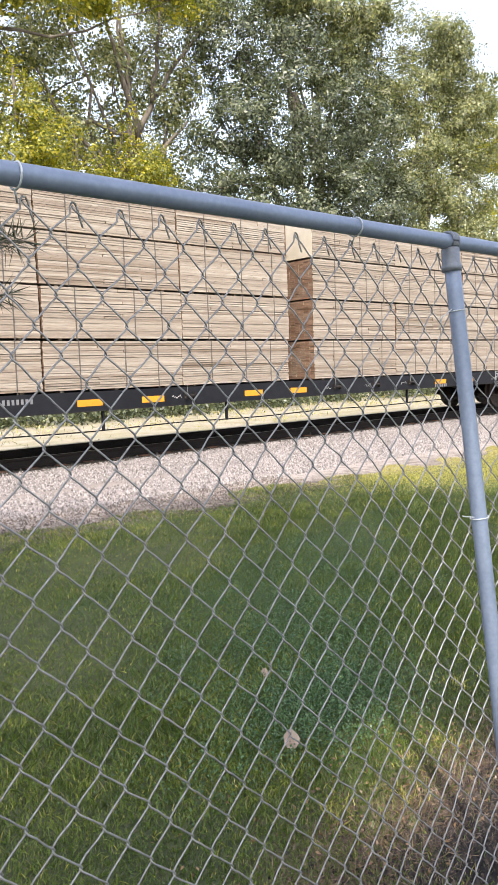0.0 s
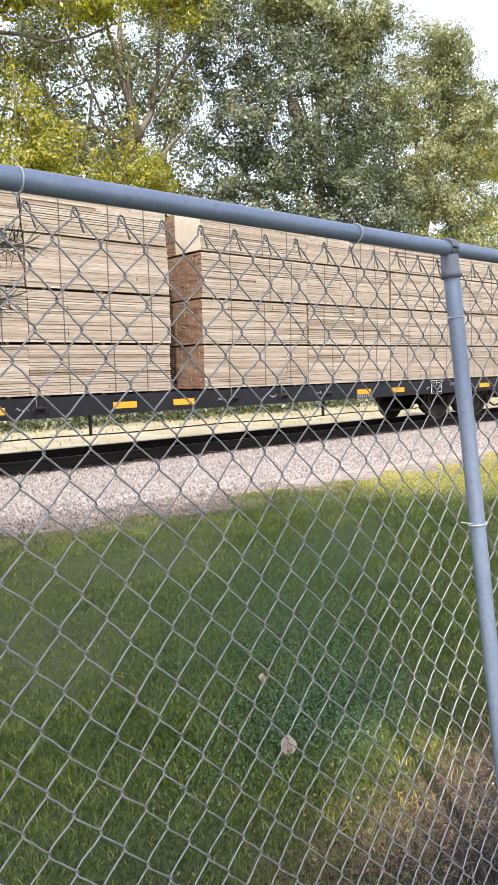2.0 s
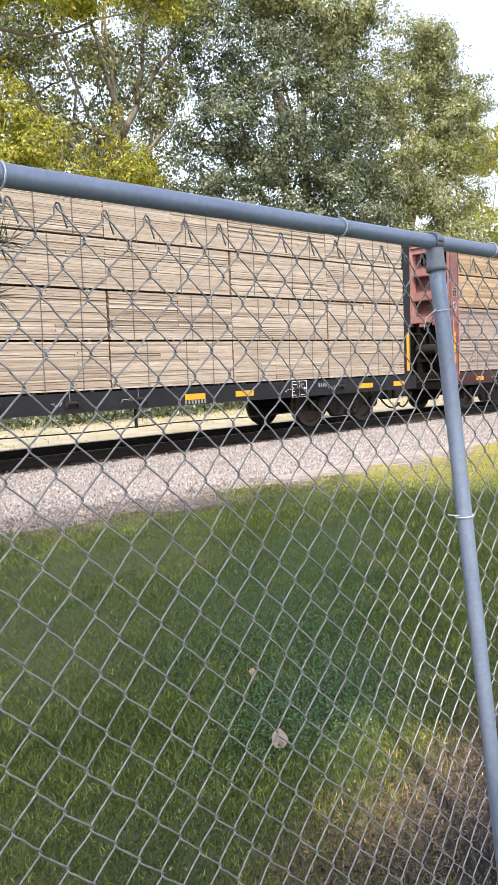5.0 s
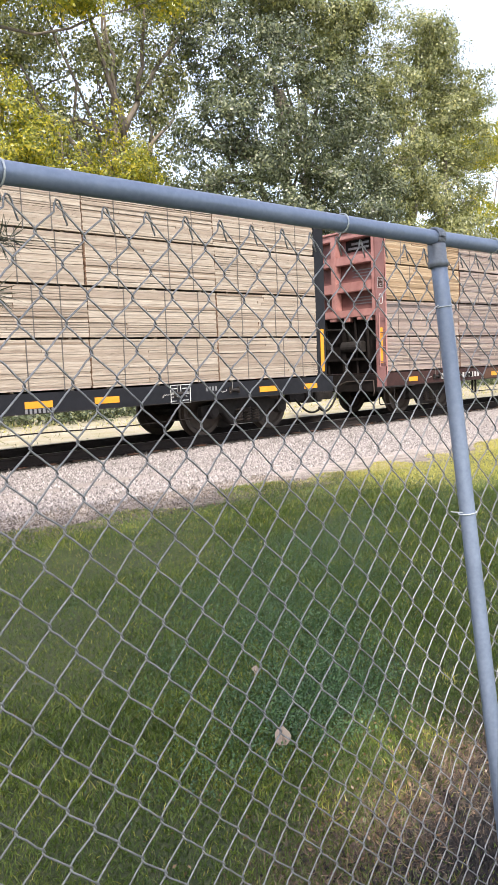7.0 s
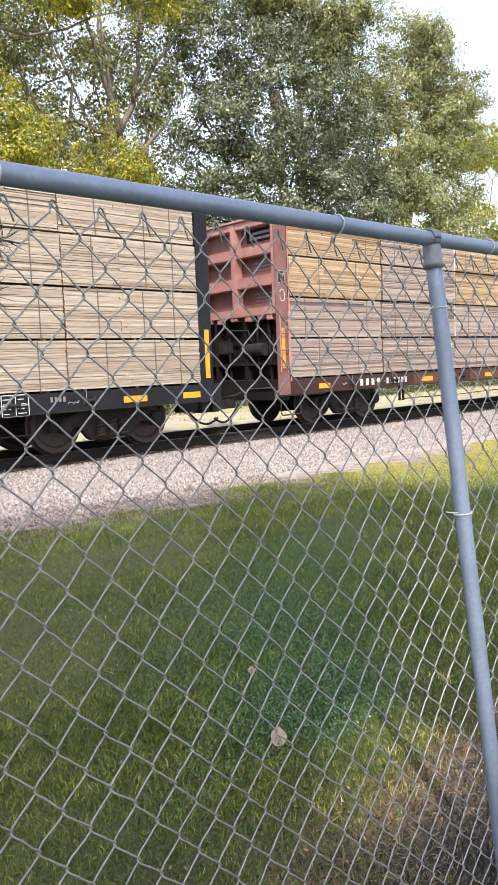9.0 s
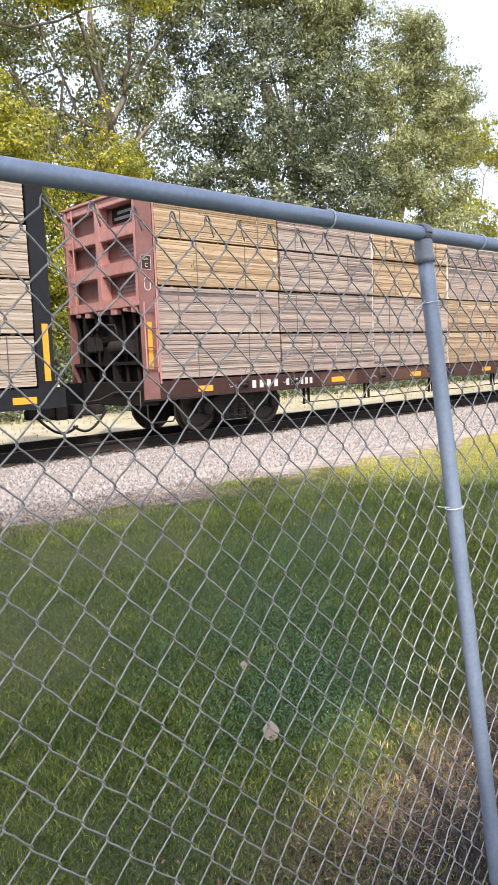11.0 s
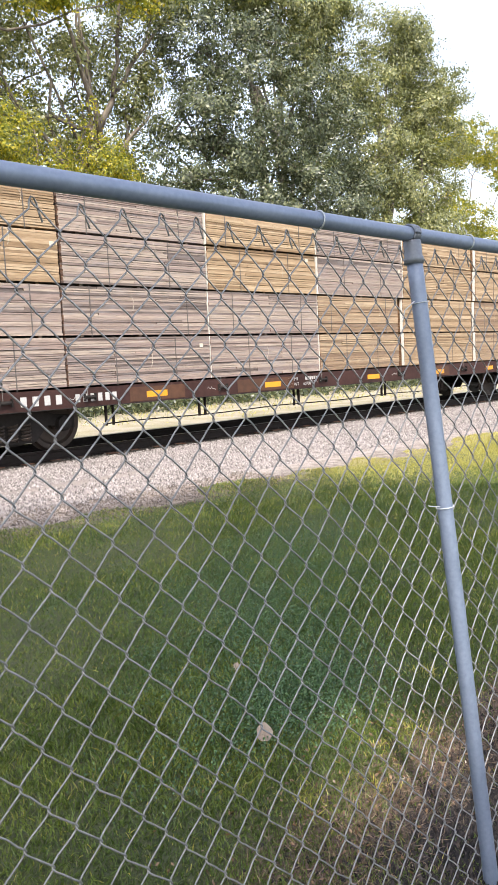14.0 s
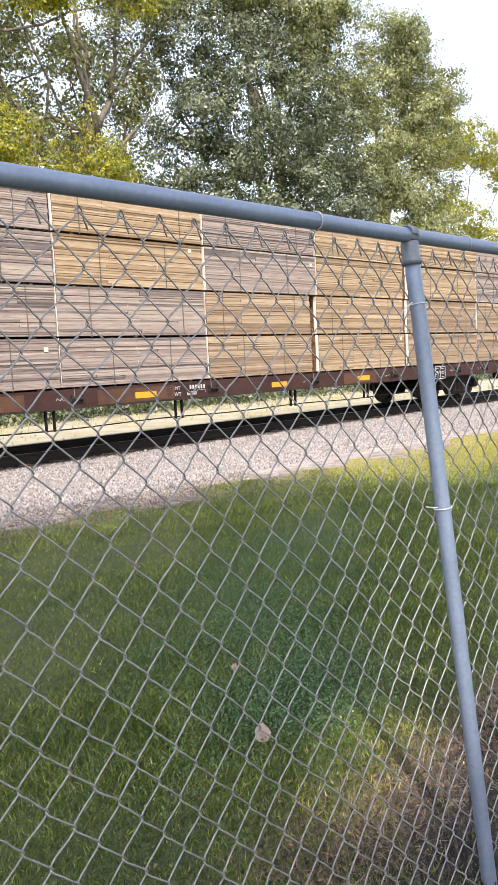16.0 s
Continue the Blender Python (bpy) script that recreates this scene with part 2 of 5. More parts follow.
def ground_mat():
    """Turf, then a strip of sandy gravel, then crushed stone under the track, then dry turf again."""
    m, t, b = node_mat("ground")
    v = coords(t)
    sep = t.nodes.new("ShaderNodeSeparateXYZ")
    t.links.new(v, sep.inputs[0])
    fine, mid, big = noise_tex(t, v, 55, 5), noise_tex(t, v, 6, 5), noise_tex(t, v, 0.9, 4)

    slant = add(t, "ShaderNodeMath", op="MULTIPLY_ADD")
    slant.inputs[1].default_value = -0.10
    t.links.new(sep.outputs[0], slant.inputs[0])
    t.links.new(sep.outputs[1], slant.inputs[2])

    def edge(at, width, wob, along=None):
        a = add(t, "ShaderNodeMath", op="SUBTRACT")
        a.inputs[1].default_value = 0.5
        t.links.new(mid, a.inputs[0])
        c = add(t, "ShaderNodeMath", op="MULTIPLY_ADD")
        c.inputs[1].default_value = wob
        t.links.new(a.outputs[0], c.inputs[0])
        t.links.new(along or sep.outputs[1], c.inputs[2])
        r = t.nodes.new("ShaderNodeMapRange")
        r.inputs["From Min"].default_value, r.inputs["From Max"].default_value = at - width, at + width
        t.links.new(c.outputs[0], r.inputs[0])
        return r.outputs[0]
    turf = mix(t, 0.35, ramp(t, fine, [(0.3, (0.02, 0.028, 0.012)), (0.55, (0.065, 0.075, 0.03)), (0.75, (0.15, 0.125, 0.07))]), ramp(t, big, [(0.3, (0.035, 0.055, 0.02)), (0.7, (0.10, 0.11, 0.04))]))
    soil = ramp(t, fine, [(0.25, (0.055, 0.040, 0.032)), (0.55, (0.135, 0.09, 0.066)), (0.8, (0.25, 0.16, 0.11))])
    sand = mix(t, 0.45, ramp(t, fine, [(0.25, (0.20, 0.167, 0.152)), (0.75, (0.42, 0.37, 0.345))]), ramp(t, mid, [(0.3, (0.25, 0.20, 0.172)), (0.7, (0.42, 0.365, 0.335))]))
    ballast = ramp(t, fine, [(0.3, (0.06, 0.05, 0.045)), (0.7, (0.22, 0.195, 0.18))])
    dry = mix(t, 0.5, ramp(t, fine, [(0.3, (0.27, 0.23, 0.155)), (0.7, (0.43, 0.385, 0.30))]), ramp(t, big, [(0.4, (0.25, 0.225, 0.12)), (0.6, (0.42, 0.37, 0.31))]))
    c = mix(t, edge(1.38, 0.18, 0.9, slant.outputs[0]), soil, turf)
    # soil of the shaded mound: dark earth with its shade painted in
    mulch = ramp(t, fine, [(0.3, (0.022, 0.018, 0.016)), (0.75, (0.085, 0.066, 0.052))])
    c = mix(t, edge(1.13, 0.06, 0.5, slant.outputs[0]), mulch, c)
    c = mix(t, edge(0.2, 0.4, 1.6), turf, c)
    dirt = mix(t, 0.5, ramp(t, fine, [(0.3, (0.10, 0.08, 0.066)), (0.7, (0.28, 0.235, 0.20))]), ramp(t, mid, [(0.35, (0.09, 0.07, 0.056)), (0.65, (0.33, 0.275, 0.23))]))
    c = mix(t, edge(6.40, 0.12, 1.1), c, dirt)
    c = mix(t, edge(7.15, 0.4, 2.6), c, sand)
    c = mix(t, edge(8.9, 0.5, 1.0), c, ballast)
    # near-black stretch along the track: the train's shadow painted into the ground
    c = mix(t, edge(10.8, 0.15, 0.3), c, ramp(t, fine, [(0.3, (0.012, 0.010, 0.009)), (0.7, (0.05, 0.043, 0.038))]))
    c = mix(t, edge(14.2, 0.3, 1.0), c, dry)
    t.links.new(c, b.inputs["Base Color"])
    b.inputs["Roughness"].default_value = 0.95
    bump(t, b, fine, 0.6, 0.02)
    return m


GROUND = ground_mat()


# ---- mesh helpers ----
class Shape:
    """Collects vertices and faces of one mesh."""

    def __init__(self):
        self.v, self.f, self.n = [], [], 0

    def put(self, verts, faces):
        self.v.append(np.asarray(verts, float).reshape(-1, 3))
        self.f += [tuple(i + self.n for i in f) for f in faces]
        self.n += len(self.v[-1])
        return self

    def box(self, x0, x1, y0, y1, z0, z1, turn=None):
        p = np.array([(x, y, z) for x in (x0, x1) for y in (y0, y1) for z in (z0, z1)], float)
        if turn is not None:
            p = np.array([turn @ Vector(q) for q in p])
        return self.put(p, [(0, 1, 3, 2), (4, 6, 7, 5), (0, 4, 5, 1), (2, 3, 7, 6), (0, 2, 6, 4), (1, 5, 7, 3)])

    def tube(self, pts, radii, sides=8, caps=True):
        p = np.asarray(pts, float)
        n = len(p)
        r = np.broadcast_to(np.asarray(radii, float), (n,))
        tan = np.gradient(p, axis=0)
        tan /= np.linalg.norm(tan, axis=1)[:, None] + 1e-12
        ref = np.array((0.0, 0, 1)) if abs(tan[:, 2]).mean() < 0.8 else np.array((1.0, 0, 0))
        a = np.cross(tan, ref)
        a /= np.linalg.norm(a, axis=1)[:, None] + 1e-12
        b = np.cross(tan, a)
        ang = np.arange(sides) * 2 * math.pi / sides
        ring = p[:, None] + r[:, None, None] * (a[:, None] * np.cos(ang)[None, :, None] + b[:, None] * np.sin(ang)[None, :, None])
        f = [(i * sides + k, (i + 1) * sides + k, (i + 1) * sides + (k + 1) % sides, i * sides + (k + 1) % sides) for i in range(n - 1) for k in range(sides)]
        if caps:
            f += [tuple(range(sides)), tuple(range((n - 1) * sides, n * sides))[::-1]]
        return self.put(ring.reshape(-1, 3), f)

    def prism(self, outline, x0, x1, axis=0):
        """An outline of (a, b) pairs drawn along one axis."""
        n = len(outline)
        out = []
        for x in (x0, x1):
            for a, b in outline:
                q = [a, b]
                q.insert(axis, x)
                out.append(q)
        return self.put(out, [(i, (i + 1) % n, n + (i + 1) % n, n + i) for i in range(n)] + [tuple(range(n))[::-1], tuple(range(n, 2 * n))])

    def lathe(self, profile, centre, sides=24):
        """A (radius, y) profile spun round the y axis."""
        n = len(profile)
        out = [(centre[0] + r * math.cos(k * 2 * math.pi / sides), centre[1] + y, centre[2] + r * math.sin(k * 2 * math.pi / sides)) for k in range(sides) for r, y in profile]
        f = [(k * n + i, k * n + i + 1, ((k + 1) % sides) * n + i + 1, ((k + 1) % sides) * n + i) for k in range(sides) for i in range(n - 1)]
        return self.put(out, f)

    def mesh(self, name, mat, smooth=False):
        me = bpy.data.meshes.new(name)
        me.from_pydata(np.concatenate(self.v).tolist(), [], self.f)
        me.materials.append(mat)
        if smooth:
            me.polygons.foreach_set("use_smooth", [True] * len(me.polygons))
        me.update()
        return me


def part(name, shape, mat, parent, label="", smooth=False, bevel=0.0):
    me = shape.mesh(name, mat, smooth)
    if bevel:
        bm = bmesh.new()
        bm.from_mesh(me)
        bmesh.ops.bevel(bm, geom=bm.edges[:], offset=bevel, segments=2, affect="EDGES")
        bm.to_mesh(me)
        bm.free()
    ob = new(name, me)
    ob.parent = parent
    return tagged(ob, label)


def thing(name, shape, mat, label, category, group="", kind="", smooth=False):
    return tagged(new(name, shape.mesh(name, mat, smooth)), label, category, group, kind)


def root(name, place, label, category, group="", kind=""):
    ob = new(name)
    ob.matrix_world = pose(*place)
    ob.empty_display_size = 0.1
    return tagged(ob, label, category, group, kind)


def cloud(name, mat, centres, size, rng, up=0.3, parent=None, aspect=0.55, out=None):
    """Many small pointed leaves, one per centre, as one mesh."""
    c = np.asarray(centres, float)
    n = len(c)
    s = np.asarray(size) * (0.7 + 0.6 * rng.random(n))
    d = rng.normal(size=(n, 3))
    d[:, 2] -= up
    d /= np.linalg.norm(d, axis=1)[:, None]
    face = rng.normal(size=(n, 3))
    if out is not None:                      # blades turn roughly outwards from their clump
        face = 0.42 * face + out
        d = np.cross(face, rng.normal(size=(n, 3)))
        d[:, 2] -= 0.3 * np.linalg.norm(d, axis=1)
        d /= np.linalg.norm(d, axis=1)[:, None]
    w = np.cross(d, face)
    w /= np.linalg.norm(w, axis=1)[:, None] + 1e-9
    d, w = d * s[:, None], w * (s * aspect)[:, None] * 0.5
    v = np.stack([c, c + d * 0.45 + w, c + d, c + d * 0.45 - w], 1).reshape(-1, 3)
    me = bpy.data.meshes.new(name)
    me.vertices.add(4 * n)
    me.vertices.foreach_set("co", v.ravel())
    me.loops.add(4 * n)
    me.loops.foreach_set("vertex_index", np.arange(4 * n, dtype=np.int32))
    me.polygons.add(n)
    me.polygons.foreach_set("loop_start", np.arange(0, 4 * n, 4, dtype=np.int32))
    me.materials.append(mat)
    me.update(calc_edges=True)
    me.validate()
    ob = new(name, me)
    ob.parent = parent
    return ob


# ---- ground ----
def rise(x, y):
    """Height of the ground: nearly level, with a low mound of soil along the fence."""
    z = 0.03 * np.sin(x * 0.7 + 1) * np.sin(y * 0.9) * (np.abs(y) < 9)
    z = z + 0.08 * np.exp(-((x - 2.9) ** 2 / 0.7 + (y - 0.9) ** 2 / 0.3))
    bed = np.clip((y - 8.6) / 1.8, 0, 1) * np.clip((15.6 - y) / 1.5, 0, 1)
    return z + 0.03 * bed


def build_ground():
    near_x, near_y = np.arange(-12, 34, 0.25), np.arange(-8, 18, 0.2)
    xs = np.concatenate([[-900, -300, -120, -60, -30], near_x, [36, 44, 60, 90, 150, 400, 900]])
    ys = np.concatenate([[-600, -200, -80, -30, -14], near_y, [19, 21, 24, 28, 34, 44, 70, 150, 400, 900]])
    gx, gy = np.meshgrid(xs, ys, indexing="ij")
    v = np.stack([gx, gy, rise(gx, gy)], -1).reshape(-1, 3)
    m = len(ys)
    f = [(i * m + j, (i + 1) * m + j, (i + 1) * m + j + 1, i * m + j + 1) for i in range(len(xs) - 1) for j in range(m - 1)]
    thing("ground", Shape().put(v, f), GROUND, "lawn turning to sandy gravel and crushed stone by the track", "ground", kind="structure", smooth=True)


build_ground()

# ---- railway track ----
RAIL_Z, NEAR_RAIL, FAR_RAIL = 0.22, 11.28, 12.72
TRACK_Y = 12.0


def build_track():
    track = root("railway_track", (0, TRACK_Y, 0), "railway track of dark steel rails on creosoted ties", "railway track", kind="structure")
    for y in (NEAR_RAIL - TRACK_Y, FAR_RAIL - TRACK_Y):
        o = [(-0.07, 0.05), (0.07, 0.05), (0.07, 0.062), (0.012, 0.085), (0.010, 0.175), (0.036, 0.185), (0.036, 0.212), (0.028, 0.219), (-0.028, 0.219), (-0.036, 0.212), (-0.036, 0.185), (-0.010, 0.175), (-0.012, 0.085), (-0.07, 0.062)]
        rail = part("rail", Shape().prism([(y + a, b) for a, b in o], -60, 120), RAIL_STEEL, track)
        part("running_surface", Shape().box(-60, 120, y - 0.026, y + 0.026, 0.2185, 0.2205), RAIL_TOP, rail, "worn bright rail head")
    shapes = []
    rng = np.random.default_rng(4)
    for k in range(4):
        s = Shape().box(-0.115, 0.115, -1.32 + 0.05 * rng.random(), 1.3 + 0.05 * rng.random(), -0.12, 0.048)
        shapes.append(part("tie", s, TIE_WOOD, track, bevel=0.012).data)
    for ob in [o for o in track.children if o.name.startswith("tie")]:
        bpy.data.objects.remove(ob)
    plate = Shape().box(-0.09, 0.09, -0.18, 0.18, 0.046, 0.058).mesh("tie_plate", RUST)
    for k in range(110):
        x = -10 + k * 0.52 + 0.03 * rng.normal()
        tie = new("tie", shapes[k % 4])
        tie.parent = track
        tie.matrix_basis = pose(x, 0.06 * rng.normal(), 0, 0, 0, 1.2 * rng.normal())
        if 3 < x < 24:
            for y in (NEAR_RAIL - TRACK_Y, FAR_RAIL - TRACK_Y):
                p = new("tie_plate", plate)
                p.parent = tie
                p.matrix_basis = pose(0, y, 0)


build_track()


# ---- train ----
TRAVEL = [(0.0, 0.0), (1.5, 2.10), (3.5, 4.954), (4.2, 5.972), (6.3, 9.14), (7.0, 10.215), (8.7, 12.77), (10.8, 15.95), (11.0, 16.265), (12.5, 18.585), (14.5, 21.69), (16.0, 24.01)]
RIDING = []          # things that travel with the train: (object, place at the clip's start)
SIDE_Y, FLOOR_Z = 10.58, 1.24


def ride(ob, x, y, z, turn=0.0):
    ob.matrix_world = pose(x, y, z, 0, 0, turn)
    RIDING.append((ob, x, y, z, turn))


def wheelset(parent, x):
    """One axle with two flanged wheels, under its car."""
    for side in (-1, 1):
        prof = [(0.02, -0.09), (0.10, -0.09), (0.12, -0.03), (0.33, -0.02), (0.37, -0.065), (0.445, -0.065), (0.455, 0.03), (0.485, 0.045), (0.485, 0.07), (0.36, 0.07), (0.33, 0.03), (0.12, 0.04), (0.02, 0.05)]
        wh = part("wheel", Shape().lathe([(r, y if side < 0 else -y) for r, y in prof], (0, 0, 0), 40), WHEEL_STEEL, parent, smooth=False)
        wh.matrix_basis = pose(x, side * 0.745, RAIL_Z + 0.455 - FLOOR_Z)
        SPIN.append(wh)
    part("axle", Shape().tube([(x, -0.9, RAIL_Z + 0.455 - FLOOR_Z), (x, 0.9, RAIL_Z + 0.455 - FLOOR_Z)], 0.08, 10), TRUCK_STEEL, parent)


SPIN = []


def truck(parent, x):
    """A three-piece bogie: side frames, springs, bearing ends, bolster and two wheelsets."""
    z = RAIL_Z + 0.455 - FLOOR_Z
    for side in (-1, 1):
        y = side * 1.0
        o = [(-1.12, z - 0.10), (-1.12, z + 0.12), (-0.72, z + 0.17), (-0.42, z + 0.30), (0.42, z + 0.30), (0.72, z + 0.17), (1.12, z + 0.12), (1.12, z - 0.10), (0.62, z - 0.02), (0.40, z - 0.27), (-0.40, z - 0.27), (-0.62, z - 0.02)]
        fr = part("side_frame", Shape().prism([(x + a, b) for a, b in o], y - 0.07, y + 0.07, 1), TRUCK_STEEL, parent, bevel=0.018)
        for dx in (-0.89, 0.89):
            part("bearing_cap", Shape().lathe([(0.001, -0.12), (0.07, -0.12), (0.12, -0.09), (0.13, 0.0), (0.13, 0.08)] if side < 0 else [(0.001, 0.12), (0.07, 0.12), (0.12, 0.09), (0.13, 0.0), (0.13, -0.08)], (x + dx, y + side * 0.07, z), 16), TRUCK_STEEL, fr)
        for dx in (-0.22, 0.0, 0.22):
            pts = [(x + dx + 0.075 * math.cos(a), y + side * 0.11 + 0.075 * math.sin(a) * 0.6, z - 0.22 + 0.26 * a / 31.4) for a in np.linspace(0, 31.4, 41)]
            part("coil_spring", Shape().tube(pts, 0.016, 5), WHEEL_STEEL, fr)
    part("bolster", Shape().box(x - 0.2, x + 0.2, -0.95, 0.95, z + 0.02, z + 0.34), TRUCK_STEEL, parent)
    for dx in (-0.89, 0.89):
        wheelset(parent, x + dx)


def strap_winch(parent, x, paint):
    """A small tie-down ratchet on the side sill."""
    w = part("winch", Shape().tube([(x - 0.09, -1.45, -0.16), (x + 0.09, -1.45, -0.16)], 0.028, 8), TRUCK_STEEL, parent)
    for dx in (-0.1, 0.1):
        part("bracket", Shape().box(x + dx - 0.008, x + dx + 0.008, -1.48, -1.41, -0.22, -0.10), TRUCK_STEEL, w)
    part("ratchet_bar", Shape().tube([(x - 0.11, -1.46, -0.18), (x + 0.12, -1.46, -0.15)], 0.008, 6), WORN_STEEL, w, "pale worn ratchet bar")
    part("tie_down", Shape().tube([(x - 0.04, -1.437, 0.03), (x - 0.04, -1.445, -0.14)], 0.006, 5), WORN_STEEL, w)
    rng = np.random.default_rng(int(x * 100))
    n = 9
    zig = np.stack([x - 0.36 + 0.22 * np.arange(n) / n, np.full(n, -1.4185), -0.17 + 0.016 * rng.normal(size=n)], 1)
    part("chalk_mark", Shape().tube(zig, 0.0042, 4), DULL_WHITE, parent, "scrawled white chalk mark")


def flatcar(name, x0, x1, paint, label, trucks, tapes, winches, post_mat):
    """A centre-beam flatcar from x0 to x1: sills, deck, centre beam with posts, bogies, couplers."""
    car = root(name, (0, 0, 0), label, "railway car")
    L = x1 - x0
    for side in (-1, 1):
        y = side * 1.40
        o = side * 0.015
        sill = Shape().prism([(y + o, -0.31), (y + o, -0.005), (y - side * 0.10, -0.005), (y - side * 0.10, -0.03), (y - o, -0.03), (y - o, -0.285), (y - side * 0.10, -0.285), (y - side * 0.10, -0.31)], 0, L)
        part("side_sill", sill, paint, car)
        part("lower_flange", Shape().box(0.0, L, min(y - side * 0.10, y + side * 0.035), max(y - side * 0.10, y + side * 0.035), -0.322, -0.3105), TRUCK_STEEL, car)
    part("deck", Shape().box(0.02, L - 0.02, -1.30, 1.30, -0.05, -0.008), paint, car)
    part("centre_sill", Shape().box(0.1, L - 0.1, -0.30, 0.30, -0.36, -0.05), TRUCK_STEEL, car)
    for tx in trucks:
        part("centre_plate", Shape().box(tx - x0 - 0.35, tx - x0 + 0.35, -0.30, 0.30, -0.50, -0.36), TRUCK_STEEL, car)
    part("air_pipe", Shape().tube([(xx, -1.335, -0.635 + 0.012 * math.sin(xx * 1.7)) for xx in np.linspace(trucks[0] - x0 + 1.5, trucks[1] - x0 - 1.5, 40)], 0.012, 6), SHADE_BLACK, car, "thin dark air pipe on hangers")
    x = 1.5
    while x < L - 1.0:
        part("crossbearer", Shape().prism([(-1.35, -0.30), (1.35, -0.30), (1.35, -0.12), (-1.35, -0.12)], x - 0.04, x + 0.04), paint, car)
        x += 2.65
    part("centre_beam", Shape().box(0.5, L - 0.5, -0.10, 0.10, 3.0, 3.2).box(0.5, L - 0.5, -0.05, 0.05, 0.0, 0.3), paint, car)
    for k in range(int(L / 2.4)):
        xx = 1.2 + k * 2.4
        part("beam_post", Shape().box(xx - 0.10, xx + 0.10, -0.11, 0.11, -0.005, 3.0), paint, car)
    for tx in trucks:
        truck(car, tx - x0)
    for a, b in tapes:
        part("reflective_tape", Shape().box(a - x0, b - x0, -1.421, -1.4155, -0.235, -0.13), YELLOW, car, "yellow reflective tape")
    for wx in winches:
        if any(a - 0.45 < wx < b + 0.45 for a, b in tapes):
            continue
        strap_winch(car, wx - x0, paint)
    for end, sgn in ((0.0, -1), (L, 1)):
        c = part("coupler", Shape().box(min(end, end + sgn * 0.55), max(end, end + sgn * 0.55), -0.09, 0.09, -0.58, -0.40).box(min(end + sgn * 0.5, end + sgn * 0.72), max(end + sgn * 0.5, end + sgn * 0.72), -0.16, 0.14, -0.62, -0.36), TRUCK_STEEL, car, bevel=0.02)
        part("air_hose", Shape().tube([(end + sgn * (0.05 + 0.75 * s), -0.22 - 0.1 * s, -0.50 - 0.34 * math.sin(s * 2.4)) for s in np.linspace(0, 1, 14)], 0.024, 7), TRUCK_STEEL, c, smooth=True)
    ride(car, x0, TRACK_Y, FLOOR_Z)
    return car


def bundle(x0, x1, z0, z1, mat, rng, group, label, rows=20, straps=(0.22, 0.78), end_seal=False, whole_ends=False, wrapped=False):
    """A strapped package of sawn boards on the near side of the car."""
    b = root("lumber_bundle", (0, 0, 0), label, "lumber bundle", group)
    L, H, W = x1 - x0, z1 - z0, 1.2
    th = (H - 0.035) / rows
    s = Shape()
    widths = np.array([1.0] * 9 if whole_ends else [0.14, 0.92, 0.14])
    widths = widths / widths.sum() * W
    front = widths[0]

    def board_mesh(a, e):
        return Shape().box(a, e, 0.0, front - 0.002, 0.0, th - 0.001 - 0.010 * rng.random() ** 3).mesh("board", mat)

    def lay(me, y, z):
        ob = new("board", me)
        ob.parent = b
        ob.matrix_basis = pose(0, y, z)
    whole = [board_mesh(0.002 + 0.012 * rng.random() ** 2, L - 0.002 - 0.012 * rng.random() ** 2) for k in range(8)]
    pairs = []
    for k in range(3):
        cut = L * rng.uniform(0.2, 0.8)
        pairs.append((board_mesh(0.004 + 0.008 * rng.random(), cut - 0.003), board_mesh(cut + 0.003, L - 0.004 - 0.008 * rng.random())))
    for r in range(rows):
        zz = 0.03 + r * th
        dy = 0.016 * rng.random() ** 1.5
        if rng.random() < 0.35:
            one, two = pairs[rng.integers(3)]
            lay(one, dy, zz)
            lay(two, dy * 0.3, zz)
        else:
            lay(whole[rng.integers(8)], dy, zz)
        y = front
        for wd in widths[1:]:
            s.box(0.002 + 0.012 * rng.random() ** 2, L - 0.002 - 0.012 * rng.random() ** 2, y, y + wd - 0.002, zz, zz + th - 0.003)
            y += wd
    tagged(part("inner_lumber", s, mat, b), kind="stuff")
    for k in range(3):
        xx = L * (0.12 + 0.38 * k)
        part("spacer_strip", Shape().box(xx - 0.03, xx + 0.03, 0.07, W - 0.01, 0.0, 0.029), mat, b)
    # unseen strip added at the back so no light shows between layers
    part("runner", Shape().box(0.05, L - 0.05, W - 0.12, W - 0.03, 0.001, 0.0285), mat, b)
    for f in straps:
        xx = L * f + 0.05 * rng.normal()
        part("strap", Shape().box(xx - 0.009, xx + 0.009, -0.0035, 0.0, 0.004, H).box(xx - 0.009, xx + 0.009, 0, W, H - 0.001, H + 0.0025), STRAP, b, "thin dark banding strap")
    if end_seal:
        part("end_seal", Shape().box(-0.004, 0.003, 0.016, 0.09, 0.03, H - 0.004), END_PAINT, b, "white painted board ends")
    if wrapped:
        part("paper_wrap", Shape().box(-0.006, 0.002, 0.002, W * 0.62, 0.03, H), WRAP, b, "cream paper wrap over the ends")
    if group.startswith("mixed"):
        if rng.random() < 0.45:
            cx, cz = L - rng.uniform(0.10, 0.3), H - rng.uniform(0.1, 0.2)
            part("label_card", Shape().box(cx - 0.038, cx + 0.038, -0.006, -0.0035, cz - 0.035, cz + 0.035), WRAP, b, "small white paper card")
        sx, sz, ln = L * rng.uniform(0.25, 0.8), H * rng.uniform(0.6, 0.98), rng.uniform(0.15, 0.35)
